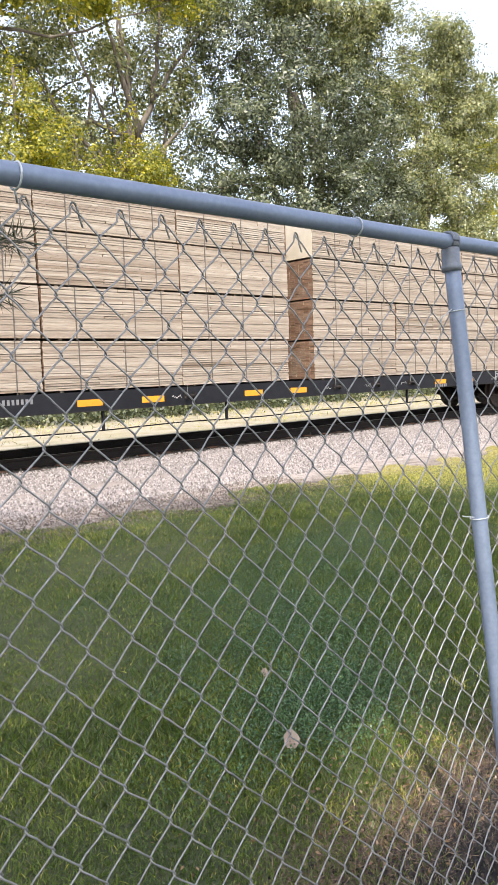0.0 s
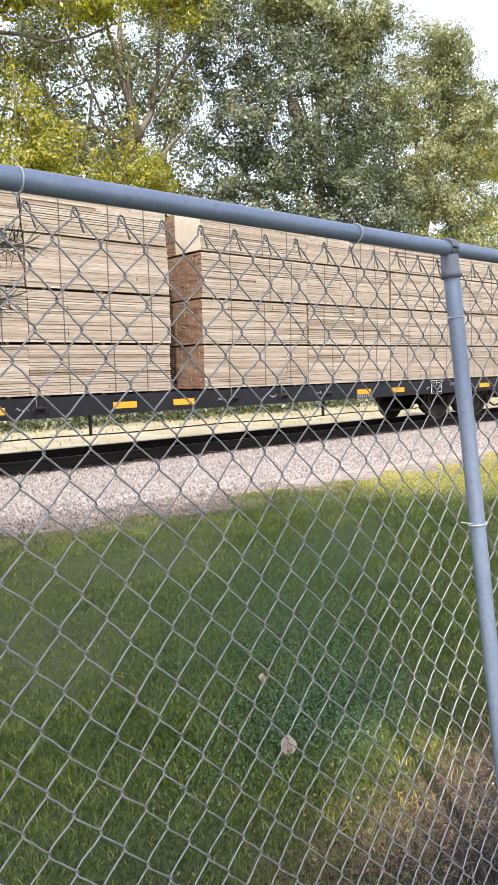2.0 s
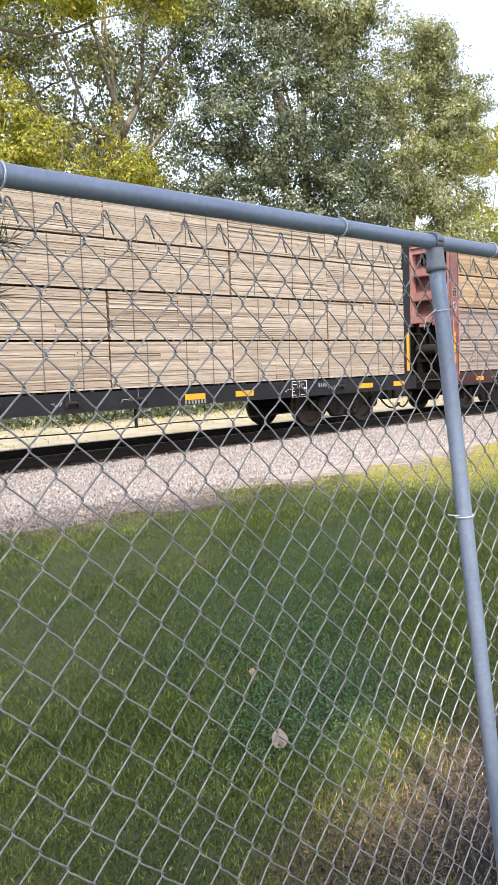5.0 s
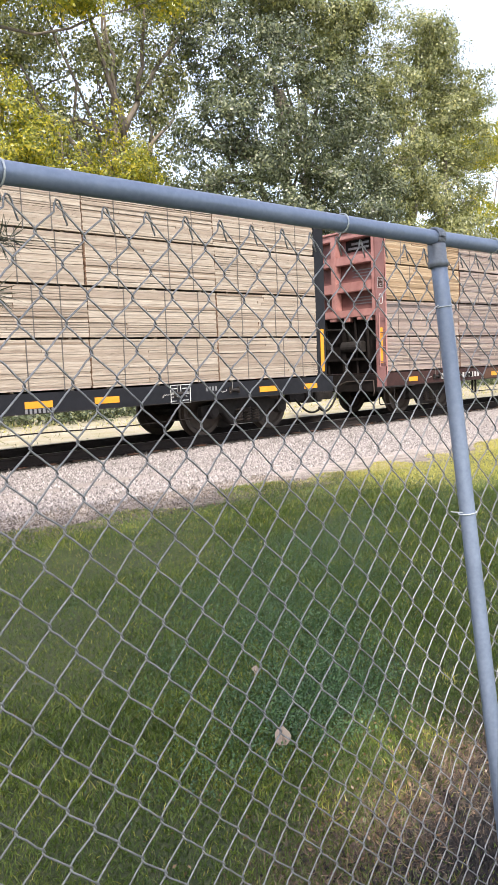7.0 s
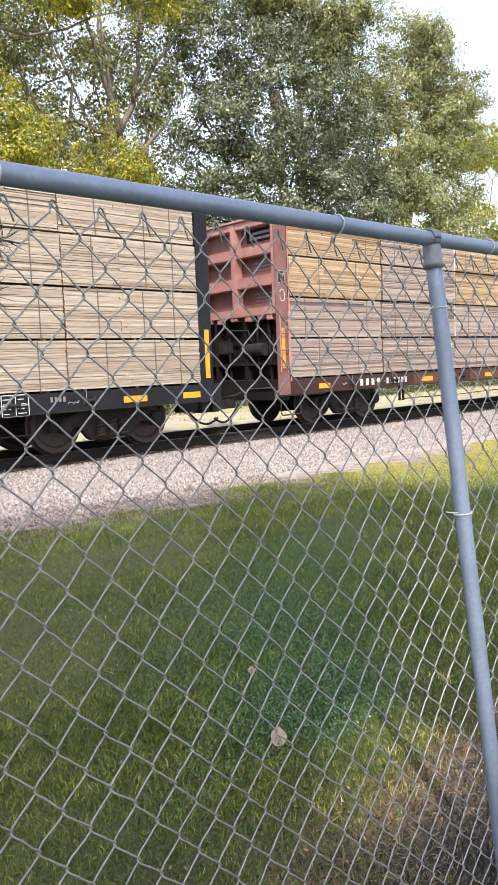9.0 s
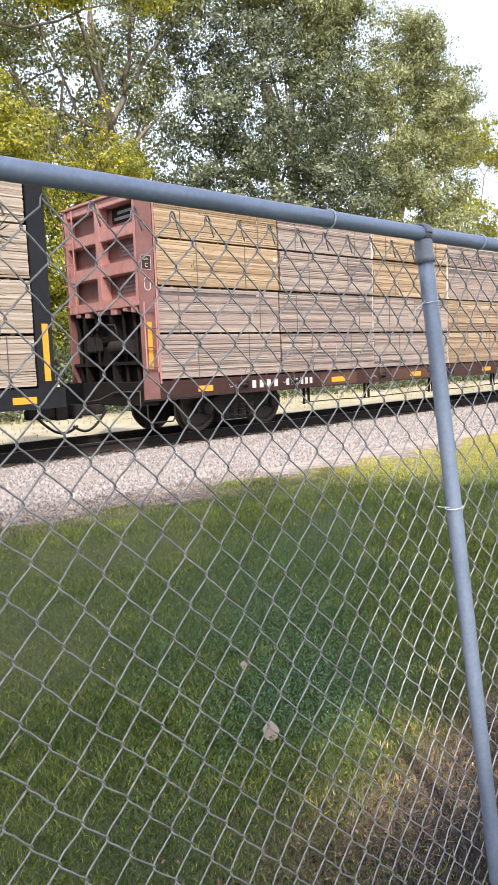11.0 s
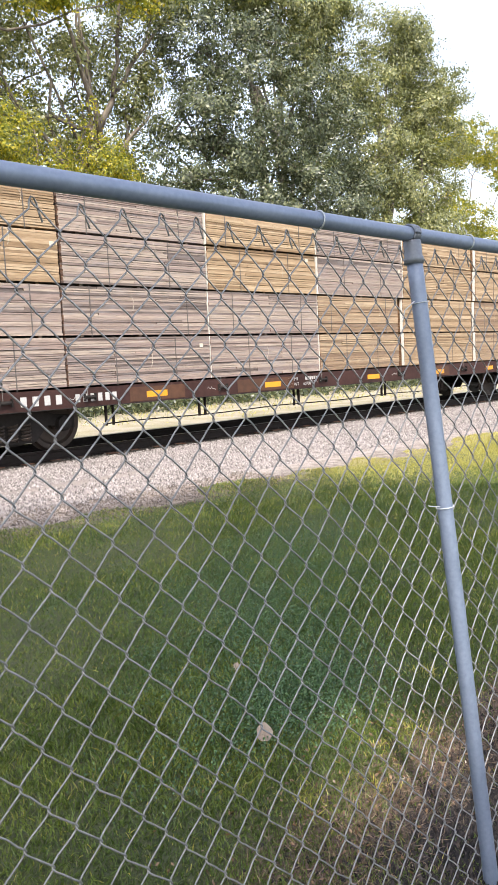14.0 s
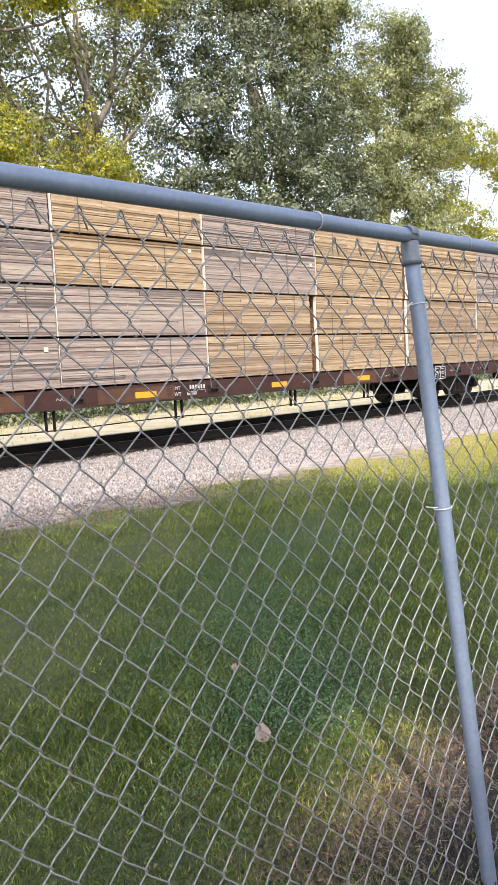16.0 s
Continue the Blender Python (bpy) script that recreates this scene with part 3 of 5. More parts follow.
        part("strap_end", Shape().tube([(sx + 0.03 * math.sin(q * 3), -0.006 - 0.02 * math.sin(q * 3.1), sz - ln * q) for q in np.linspace(0, 1, 8)], 0.003, 4), WRAP, b, "loose pale strap end")
    ride(b, x0 + 0.006 * rng.normal(), SIDE_Y + 0.012 * rng.normal(), z0)
    return b


def build_train():
    rng = np.random.default_rng(11)
    pale = "banded bundle of pale sawn studs stacked on a black flatcar"
    levels = [FLOOR_Z, 2.045, 2.865, 3.685, 4.44]
    left = [-0.11, 2.51, 5.12, 7.73, 10.33]
    right = [11.03, 13.71, 16.37, 19.03, 21.69]
    for cols in (left, right):
        for a, e in zip(cols, cols[1:]):
            for k in range(4):
                first = a == right[0]
                bundle(a + 0.006, e - 0.006, levels[k], levels[k + 1], LUMBER_PALE, rng, "pale lumber bundles", pale, 20, (0.2 + 0.06 * rng.random(), 0.55 + 0.1 * rng.random(), 0.82), whole_ends=first, wrapped=first and k == 3)
    tapes = [(5.66, 6.11), (6.86, 7.31), (9.14, 9.59), (10.34, 10.79), (15.2, 15.66), (16.4, 16.86), (20.03, 20.5), (21.27, 21.66)]
    car = flatcar("black_flatcar", -0.6, 22.16, BLACK_PAINT, "black centre-beam flatcar with yellow tape loaded with pale lumber", (1.8, 19.97), tapes, [4.0 + 1.28 * k for k in range(14)], BLACK_PAINT)
    off = -0.6
    for xx in (21.72 - off,):
        bh = part("bulkhead", Shape().box(xx, xx + 0.30, -1.38, 1.38, -0.32, 3.22), BLACK_PAINT, car, bevel=0.01)
        part("reflective_tape", Shape().box(xx + 0.12, xx + 0.22, -1.392, -1.382, 0.10, 0.98), YELLOW, bh, "upright yellow reflective tape")
    part("beam_post", Shape().box(10.36 - off, 10.62 - off, -0.30, 0.11, -0.004, 3.2), BLACK_PAINT, car)
    data_panel(car, 17.9 - off, 18.34 - off, -0.33, 0.0)
    for x in (6.15, 8.75, 14.2):
        part("pipe_hanger", Shape().box(x - off - 0.018, x - off + 0.018, -1.36, -1.31, -0.65, -0.312), BLACK_PAINT, car)
    for x0, n, z in ((4.3, 9, -0.15), (15.2, 7, -0.32), (18.7, 4, -0.15)):
        bars(car, x0 - off, z, n, 0.08, 0.05, DULL_MARK)

    lv = [FLOOR_Z, 2.05, 2.87, 3.69, 4.44]
    edge = [24.0, 27.03, 30.06, 33.14, 36.28, 39.65, 42.97, 46.0]
    kinds = {"g": LUMBER_GREY, "o": LUMBER_GOLD, "a": LUMBER_AMBER}
    plan = ["ggoo", "gggg", "ggoo", "aagg", "oooo", "aaoo", "aagg"]
    words = {"g": "banded bundle of weathered grey boards on a brown flatcar", "o": "banded bundle of golden boards on a brown flatcar", "a": "banded bundle of amber boards on a brown flatcar"}
    for i, (a, e) in enumerate(zip(edge, edge[1:])):
        for k in range(4):
            short = 0.35 if (i == 3 and k < 2) else 0.25 if i == 4 else 0.0
            bundle(a + (0.03 if k > 1 else 0.0) + 0.01, e - 0.015 - short * 0.6, lv[k], lv[k + 1], kinds[plan[i][k]], rng, "mixed lumber bundles", words[plan[i][k]], 19 if plan[i][k] != "g" else 22, (0.18, 0.82) if k % 2 else (0.3, 0.7), end_seal=i in (2, 3, 4, 5, 6))
    tapes = [(24.85, 25.2), (28.55, 29.0), (31.45, 31.9), (34.8, 35.25), (37.6, 38.05), (40.2, 40.6)]
    car = flatcar("brown_flatcar", 23.68, 46.6, BROWN_PAINT, "brown centre-beam flatcar with a red ribbed bulkhead", (26.19, 42.45), tapes, [24.5 + 1.45 * k for k in range(14)], BROWN_PAINT)
    red_bulkhead(car)
    off = 23.58
    data_panel(car, 40.72 - off, 41.2 - off, -0.36, -0.04)
    lettering(car, 32.02 - off, -0.14, 0.07, "LD LMT", mat=DULL_WHITE)
    bars(car, 32.56 - off, -0.14, 6, 0.07, 0.045, DULL_WHITE)
    lettering(car, 32.07 - off, -0.25, 0.07, "LT WT     60700", mat=DULL_WHITE)
    for k, x in enumerate(np.linspace(26.1, 26.7, 4)):
        bars(car, x - off, -0.24, 1, 0.15, 0.125, DULL_WHITE)
    for k, x in enumerate(np.linspace(27.05, 27.75, 6)):
        bars(car, x - off, -0.23, 1, 0.13, 0.10, DULL_WHITE)
    for x in (27.72, 29.75, 32.34, 35.4, 37.9):
        for dx in (-0.12, 0.12):
            part("pipe_hanger", Shape().box(x - off + dx * 0.6 - 0.013, x - off + dx * 0.6 + 0.013, -1.36, -1.31, -0.66, -0.312), SHADE_BLACK, car)
    for a, e in ((28.1, 29.3), (30.6, 32.2), (37.0, 38.2)):
        part("rust_patch", Shape().box(a - off, e - off, -1.4195, -1.4155, -0.29, -0.05), RUST, car, "bare rusty sill panel")


def bars(car, x, z, n, h, w=0.05, mat=None):
    """Stencilled marks too small to read."""
    for k in range(n):
        part("stencil_mark", Shape().box(x + k * w * 1.45, x + k * w * 1.45 + w * 0.8, -1.4215, -1.4155, z, z + h), mat or WHITE, car, "pale stencilled mark")


def lettering(car, x, z, size, words, y=-1.4185, mat=None):
    cu = bpy.data.curves.new("lettering", "FONT")
    cu.body, cu.size, cu.extrude = words, size * 1.35, 0.001
    cu.materials.append(mat or WHITE)
    ob = new("lettering", cu)
    ob.parent = car
    ob.matrix_basis = pose(x, y, z, 90, 0, 0)


def data_panel(car, a, e, z0, z1):
    p = part("data_panel", Shape().box(a, e, -1.425, -1.4155, z0, z1), BLACK_PAINT, car, "black panel with a white outline")
    s = Shape()
    for bx in ((a, e, z0, z0 + 0.012), (a, e, z1 - 0.012, z1), (a, a + 0.012, z0, z1), (e - 0.012, e, z0, z1), ((a + e) / 2, (a + e) / 2 + 0.01, z0, z1), (a, e, (z0 + z1) / 2, (z0 + z1) / 2 + 0.01)):
        s.box(bx[0], bx[1], -1.4285, -1.425, bx[2], bx[3])
    for k in range(4):
        s.box(a + 0.03, a + 0.12 + 0.03 * (k % 2), -1.428, -1.425, z0 + 0.04 + k * 0.072, z0 + 0.052 + k * 0.072)
        s.box(e - 0.18, e - 0.05 - 0.03 * (k % 2), -1.428, -1.425, z0 + 0.045 + k * 0.07, z0 + 0.057 + k * 0.07)
    part("panel_marks", s, WHITE, p, "white outline and marks")


def red_bulkhead(car):
    """The end wall of the brown car: ribbed red plate above, dark open frame below, ladder on its near side."""
    y0, y1, t = -1.40, 0.98, 0.30
    # plate darker than its ribs: the shade of the recesses is painted in
    b = part("bulkhead", Shape().box(0.20, t, y0 + 0.02, y1, 1.32, 3.20), RED_PAINT, car, "red ribbed end wall, its plate darkened for the recesses' shade")
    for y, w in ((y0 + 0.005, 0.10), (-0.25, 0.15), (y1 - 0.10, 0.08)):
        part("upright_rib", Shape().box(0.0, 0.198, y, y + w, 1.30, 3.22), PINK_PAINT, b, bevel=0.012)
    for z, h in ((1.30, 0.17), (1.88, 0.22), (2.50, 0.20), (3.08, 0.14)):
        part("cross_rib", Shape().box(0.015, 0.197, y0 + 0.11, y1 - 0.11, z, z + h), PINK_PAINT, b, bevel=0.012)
    part("top_cap", Shape().box(-0.03, t + 0.02, y0, y1 + 0.02, 3.221, 3.27), PINK_PAINT, b, "pale red top cap", bevel=0.012)
    part("side_post", Shape().box(-0.02, t + 0.02, y0 - 0.02, y0 + 0.003, -0.34, 3.22), RED_PAINT, car, "dull red corner post", bevel=0.008)
    part("far_post", Shape().box(0.0, t, y1 + 0.002, y1 + 0.03, -0.3, 3.2), RED_PAINT, car)
    # dark paint taken to near-black: shade below the end wall is in the colour
    part("lower_end_frame", Shape().box(0.24, t, y0 + 0.02, y1, 0.0, 1.318).box(0.05, 0.24, -0.45, -0.35, 0.0, 1.318).box(0.05, 0.24, 0.5, 0.58, 0.0, 1.318).box(0.04, 0.24, y0 + 0.02, y1, 0.30, 0.36), SHADE_BLACK, car, "dark lower end frame")
    part("end_sill", Shape().box(-0.04, 0.30, y0, 1.38, -0.42, -0.01), SHADE_BLACK, car, bevel=0.01)
    part("reflective_tape", Shape().box(0.11, 0.20, y0 - 0.027, y0 - 0.0215, 0.22, 1.02), YELLOW, car, "upright yellow reflective tape")
    ladder = part("ladder", Shape().tube([(0.03, y0 - 0.07, 0.15), (0.03, y0 - 0.07, 1.35)], 0.014, 7).tube([(0.27, y0 - 0.07, 0.15), (0.27, y0 - 0.07, 1.35)], 0.014, 7), PINK_PAINT, car, "pale red grab ladder")
    for k in range(4):
        part("rung", Shape().tube([(0.03, y0 - 0.07, 0.25 + 0.33 * k), (0.27, y0 - 0.07, 0.25 + 0.33 * k)], 0.012, 7), RED_PAINT, ladder)
    part("edge_flange", Shape().box(t + 0.022, t + 0.06, y0 - 0.034, y0 - 0.022, -0.05, 3.22), PINK_PAINT, car, "pale red edge strip", bevel=0.004)
    for k in range(5):
        z = 1.45 + 0.38 * k
        part("grab_iron", Shape().tube([(0.0, y1 - 0.02, z), (-0.09, y1 - 0.02, z), (-0.09, y1 - 0.36, z), (0.0, y1 - 0.36, z)], 0.012, 6), PINK_PAINT, b)
    part("ladder_rail", Shape().tube([(-0.03, y1 - 0.36, 1.3), (-0.03, y1 - 0.36, 3.2)], 0.016, 7), PINK_PAINT, b)
    for k, (yy, w) in enumerate(((-1.25, 0.16), (-0.95, 0.12), (-0.62, 0.18), (-0.2, 0.2), (0.3, 0.14), (0.62, 0.16))):
        part("lug", Shape().box(0.02, 0.2, yy, yy + w, 1.20 + 0.03 * (k % 2), 1.298), PINK_PAINT, b, bevel=0.01)
    for z0 in (1.60, 2.22):
        for j in range(3):
            part("stencil_mark", Shape().box(0.192, 0.1985, -1.20 + 0.03 * j, -0.60 - 0.07 * (j % 2), z0 + 0.07 * j, z0 + 0.07 * j + 0.024), DULL_MARK, b, "row of faded stencil")
    part("number_panel", Shape().box(0.189, 0.1975, -1.18, -0.42, 2.80, 3.06), SHADE_BLACK, b, "dark panel of worn white marks")
    for j in range(2):
        part("stencil_mark", Shape().box(0.183, 0.189, -1.10, -0.50 - 0.1 * j, 2.85 + 0.1 * j, 2.90 + 0.1 * j), DULL_MARK, b, "row of faded stencil")
    ring = [(0.16 + 0.06 * math.cos(a), y0 - 0.024, 1.66 + (0.05 if math.sin(a) > 0 else -0.05) + 0.06 * math.sin(a)) for a in np.linspace(0, 2 * math.pi, 33)]
    part("emblem", Shape().tube(ring, 0.009, 5), DULL_WHITE, car, "pale oval outline")
    for yy, r0 in ((-1.1, 0.035), (-0.75, 0.03), (0.15, 0.03), (0.8, 0.04)):
        part("end_strut", Shape().tube([(0.12, yy, -0.01), (0.12, yy + 0.06, 1.30)], r0, 8), SHADE_BLACK, car)
    part("brake_cylinder", Shape().tube([(0.10, -0.95, 0.62), (0.10, -0.35, 0.62)], [0.13, 0.13], 16), TRUCK_STEEL, car, bevel=0.0)
    part("brake_valve", Shape().box(0.02, 0.22, 0.15, 0.45, 0.55, 0.85), TRUCK_STEEL, car, bevel=0.03)
    part("valve_pipe", Shape().tube([(0.06, 0.3, 0.85), (0.05, 0.1, 1.05), (0.05, -0.5, 1.02), (0.06, -0.6, 0.76)], 0.02, 7), TRUCK_STEEL, car, smooth=True)
    part("uncoupling_lever", Shape().tube([(-0.06, -1.34, -0.16), (-0.07, -0.55, -0.18), (-0.25, -0.35, -0.30), (-0.42, -0.12, -0.34)], 0.014, 7), WHEEL_STEEL, car, smooth=True)
    part("lever_handle", Shape().tube([(-0.06, -1.34, -0.16), (-0.08, -1.37, -0.42), (-0.12, -1.37, -0.50)], 0.014, 7), WHEEL_STEEL, car, smooth=True)
    part("sill_strip", Shape().box(-0.05, 1.35, y0 - 0.03, y0 - 0.021, -0.345, -0.31), TRUCK_STEEL, car, "dark strip with small stencils")
    part("stirrup_step", Shape().tube([(0.02, y0 - 0.02, -0.40), (0.02, y0 - 0.03, -0.68), (0.06, y0 - 0.03, -0.72), (0.55, y0 - 0.03, -0.72), (0.60, y0 - 0.02, -0.66), (0.60, y0 - 0.02, -0.34)], 0.014, 7), TRUCK_STEEL, car)
    pl = part("plate_sign", Shape().box(0.05, 0.25, y0 - 0.026, y0 - 0.0205, 1.90, 2.14), BROWN_PAINT, car, "small dark sign with a white edge")
    part("sign_edge", Shape().box(0.05, 0.25, y0 - 0.029, y0 - 0.026, 1.90, 1.908).box(0.05, 0.25, y0 - 0.029, y0 - 0.026, 2.132, 2.14).box(0.05, 0.058, y0 - 0.029, y0 - 0.026, 1.908, 2.132).box(0.242, 0.25, y0 - 0.029, y0 - 0.026, 1.908, 2.132), DULL_WHITE, pl)
    lettering(car, 0.075, 2.06, 0.035, "PLATE", y0 - 0.029, DULL_WHITE)
    lettering(car, 0.12, 1.94, 0.075, "C", y0 - 0.029, DULL_WHITE)


build_train()


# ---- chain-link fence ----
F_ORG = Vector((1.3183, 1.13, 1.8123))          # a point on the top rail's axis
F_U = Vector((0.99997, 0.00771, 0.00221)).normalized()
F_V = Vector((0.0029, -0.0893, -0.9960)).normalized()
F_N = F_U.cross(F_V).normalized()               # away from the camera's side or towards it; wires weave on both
# mesh origin and pitch enlarged about the camera's place to fit its view
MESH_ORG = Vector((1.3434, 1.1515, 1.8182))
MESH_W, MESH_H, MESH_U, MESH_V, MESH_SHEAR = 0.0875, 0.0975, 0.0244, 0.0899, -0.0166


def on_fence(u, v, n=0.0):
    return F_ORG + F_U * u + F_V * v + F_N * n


def build_fence():
    rng = np.random.default_rng(3)
    fence = root("chain_link_fence", (0, 0, 0), "galvanised chain-link fence with a blue-grey top rail, leaning slightly", "fence")
    side = 1 if F_N.y > 0 else -1           # +1: F_N points to the track
    off = -side * 0.021                     # mesh hangs on the camera's side of the pipes
    off = -off                              # and is tied on the track side of the rail
    rail = part("top_rail", Shape().tube([on_fence(u, 0.002 * math.sin(u * 2)) for u in np.linspace(-4, 5, 40)], 0.0188, 20), PIPE, fence, "blue-grey galvanised pipe", smooth=True)
    for pu in (0.378, -2.65, 3.4):
        pts = [on_fence(pu + 0.040 * max(v, 0), v) for v in np.linspace(0.03, 1.9, 20)]
        post = part("post", Shape().tube(pts, 0.0207, 20), PIPE, fence, "blue-grey galvanised post", smooth=True)
        cap = Shape().tube([on_fence(pu, v) for v in (0.018, 0.021, 0.060, 0.062, 0.078)], [0.021, 0.0235, 0.0235, 0.026, 0.026], 20)
        ring = [on_fence(pu + 0.0, 0.0) + (F_V * -math.cos(a) + F_N * math.sin(a)) * 0.0215 for a in np.linspace(-2.4, 2.4, 20)]
        for w in np.linspace(-0.011, 0.011, 5):
            cap.tube([p + F_U * w for p in ring], 0.0038, 6)
        part("loop_cap", cap, CAP, post, "dull loop cap over the rail", smooth=True)
        for tv, ln in ((0.176, 0.03), (0.722, 0.022)):
            a0 = on_fence(pu + 0.040 * tv, tv)
            loop = [a0 + F_U * (math.cos(a) * 0.0232) + F_N * (math.sin(a) * 0.0232) + F_V * (0.006 * math.sin(a * 0.5)) for a in np.linspace(0, 2 * math.pi, 22)]
            tails = [[a0 + F_U * (-0.023), a0 + F_U * (-0.04) + F_V * (0.02 if tv < 0.5 else -0.004) + F_N * off, a0 + F_U * (-0.055 if tv < 0.5 else -0.044) + F_V * (0.05 if tv < 0.5 else -0.006) + F_N * off], [a0 + F_U * 0.023, a0 + F_U * 0.036 - F_V * 0.002 + F_N * off]]
            s = Shape().tube(loop, 0.0016, 6)
            for tl in tails:
                s.tube(tl, 0.0015, 6)
            part("tie_wire", s, TIE_WIRE, post, "bright tie wire", smooth=True)
    for tu in (-0.805, 0.0, 0.66, -1.6, 1.5):
        a0 = on_fence(tu, 0)
        loop = [a0 + F_V * (-math.cos(a) * 0.0212) + F_N * (math.sin(a) * 0.0212) + F_U * (0.006 * a / 6.3) for a in np.linspace(0.2, 6.5, 26)]
        s = Shape().tube(loop, 0.0019, 6)
        s.tube([a0 - F_V * 0.020, a0 - F_V * 0.030 + F_U * 0.006, a0 - F_V * 0.036 - F_U * 0.004], 0.0018, 6)
        s.tube([a0 + F_V * 0.020, a0 + F_V * 0.034 + F_U * 0.012 + F_N * off], 0.0018, 6)
        part("tie_wire", s, TIE_WIRE, rail, "bright tie wire", smooth=True)

    def node(i, j):
        """Crossing j down the fence in half-column i, with the slack of an old fence."""
        v = MESH_V + j * MESH_H / 2
        u = MESH_U + i * MESH_W / 2 + MESH_SHEAR * v
        k = np.array(noise.noise_vector(Vector((i * 0.21, j * 0.17, 3.1)))) * 0.006
        q = np.array(noise.noise_vector(Vector((i * 1.7, j * 1.9, 7.7)))) * 0.0018
        sag = 0.004 * math.sin(j * 0.35 + i * 0.1)
        return u + k[0] + q[0], v + k[1] + q[1], k[2] * 1.5 + sag * 0.6

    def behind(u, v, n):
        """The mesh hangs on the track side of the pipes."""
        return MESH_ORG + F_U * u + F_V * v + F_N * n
    R = 0.0018
    for i in range(-60, 44):
        pts = []
        rows = range(-1, 39)
        for j in rows:
            right = (j % 2 == 1)
            col = i + (1 if right else 0) if i % 2 == 0 else i + (0 if right else 1)
            u, v, n = node(col, j)
            turn = 1 if col > i else -1
            # the wire bends back round its neighbour at each crossing
            for dv, du, dn in ((-0.0150, -0.0120, -0.75), (-0.0100, -0.0062, -0.7), (-0.0055, -0.0012, -0.55), (0.0, 0.0020, 0.0), (0.0055, -0.0012, 0.55), (0.0100, -0.0062, 0.7), (0.0150, -0.0120, 0.75)):
                if j == -1 and dv < 0:
                    continue
                pts.append(behind(u + turn * du, v + dv, n + turn * dn * R * 2.6))
        # knuckled end: a narrow hook over the neighbour at the top
        u, v, n = node(i + 1 if i % 2 == 0 else i, -1)
        sgn = 1 if i % 2 == 0 else -1
        hook = [behind(u + sgn * 0.003, v - 0.003, n)]
        if sgn > 0:      # one end of each pair is bent down over the other
            hook = [behind(u + 0.017, v + 0.030, n + side * 0.005), behind(u + 0.013, v + 0.014, n + side * 0.006), behind(u + 0.010, v - 0.001, n + side * 0.005), behind(u + 0.005, v - 0.009, n + side * 0.003), behind(u - 0.001, v - 0.010, n + side * 0.001), behind(u - 0.006, v - 0.002, n)]
            pts = pts[2:]
        part("wire", Shape().tube(hook + pts, R, 5), WIRE, fence, smooth=True)


build_fence()


# ---- trees ----
def limb(shape, a, b, r0, r1, rng, bend=0.12, n=9):
    a, b = np.asarray(a, float), np.asarray(b, float)
    L = np.linalg.norm(b - a)
    k = rng.normal(size=3) * bend * L
    s = np.linspace(0, 1, n)[:, None]
    p = a + (b - a) * s + k * (s * (1 - s)) + rng.normal(size=(n, 3)) * 0.02 * L * s * (1 - s) * 3
    shape.tube(p, np.linspace(r0, r1, n), 8)
    return p


def ball(rng, n):
    d = rng.normal(size=(n, 3))
    return d / np.linalg.norm(d, axis=1)[:, None]


def crown_points(lobes, n, rng, clump, spread, fill, puff=0.33):
    """Leaf places: each lobe carries puffs of foliage on its outside, each puff carries clumps. Gives the places, clump centres and outward ways."""
    lob = np.array([(*q, 1.0)[:7] for q in lobes], float)
    w = (lob[:, 3] * lob[:, 4] * lob[:, 5]) ** 0.67 * lob[:, 6]
    npuff = max(6, int(len(lob) * 42))
    pick = rng.choice(len(lob), npuff, p=w / w.sum())
    pc = lob[pick, :3] + ball(rng, npuff) * (rng.random(npuff) ** fill)[:, None] * lob[pick, 3:6]
    pr = puff * lob[pick, 3:6] * (0.55 + 0.8 * rng.random(npuff))[:, None]
    nc = n // clump
    share = pr.prod(1) ** 0.6
    k = rng.choice(npuff, nc, p=share / share.sum())
    d = ball(rng, nc)
    d[:, 2] = np.where(d[:, 2] < -0.2, -d[:, 2] * rng.random(nc), d[:, 2])
    c = pc[k] + d * pr[k] * (rng.random(nc) ** 0.35)[:, None]
    size = spread * (0.45 + 0.9 * rng.random(nc))
    p = c[:, None] + rng.normal(size=(nc, clump, 3)) * size[:, None, None] * np.array((1, 1, 0.7))
    o = p - pc[k][:, None]
    o /= np.linalg.norm(o, axis=2)[..., None] + 1e-6
    whole = (p - lob[pick[k], :3][:, None]) / lob[pick[k], 3:6][:, None]
    o = 0.6 * o + 0.7 * whole / (np.linalg.norm(whole, axis=2)[..., None] + 1e-6)
    return p.reshape(-1, 3), c, o.reshape(-1, 3)


def blocked(pts, gaps):
    """Whether a limb crosses a hole that the sun shines through."""
    way = np.array(SUN_WAY)
    for at, rad in gaps:
        q = np.asarray(pts) - np.array(at)
        if (np.linalg.norm(q - (q @ way)[:, None] * way, axis=1) < rad).any():
            return True
    return False


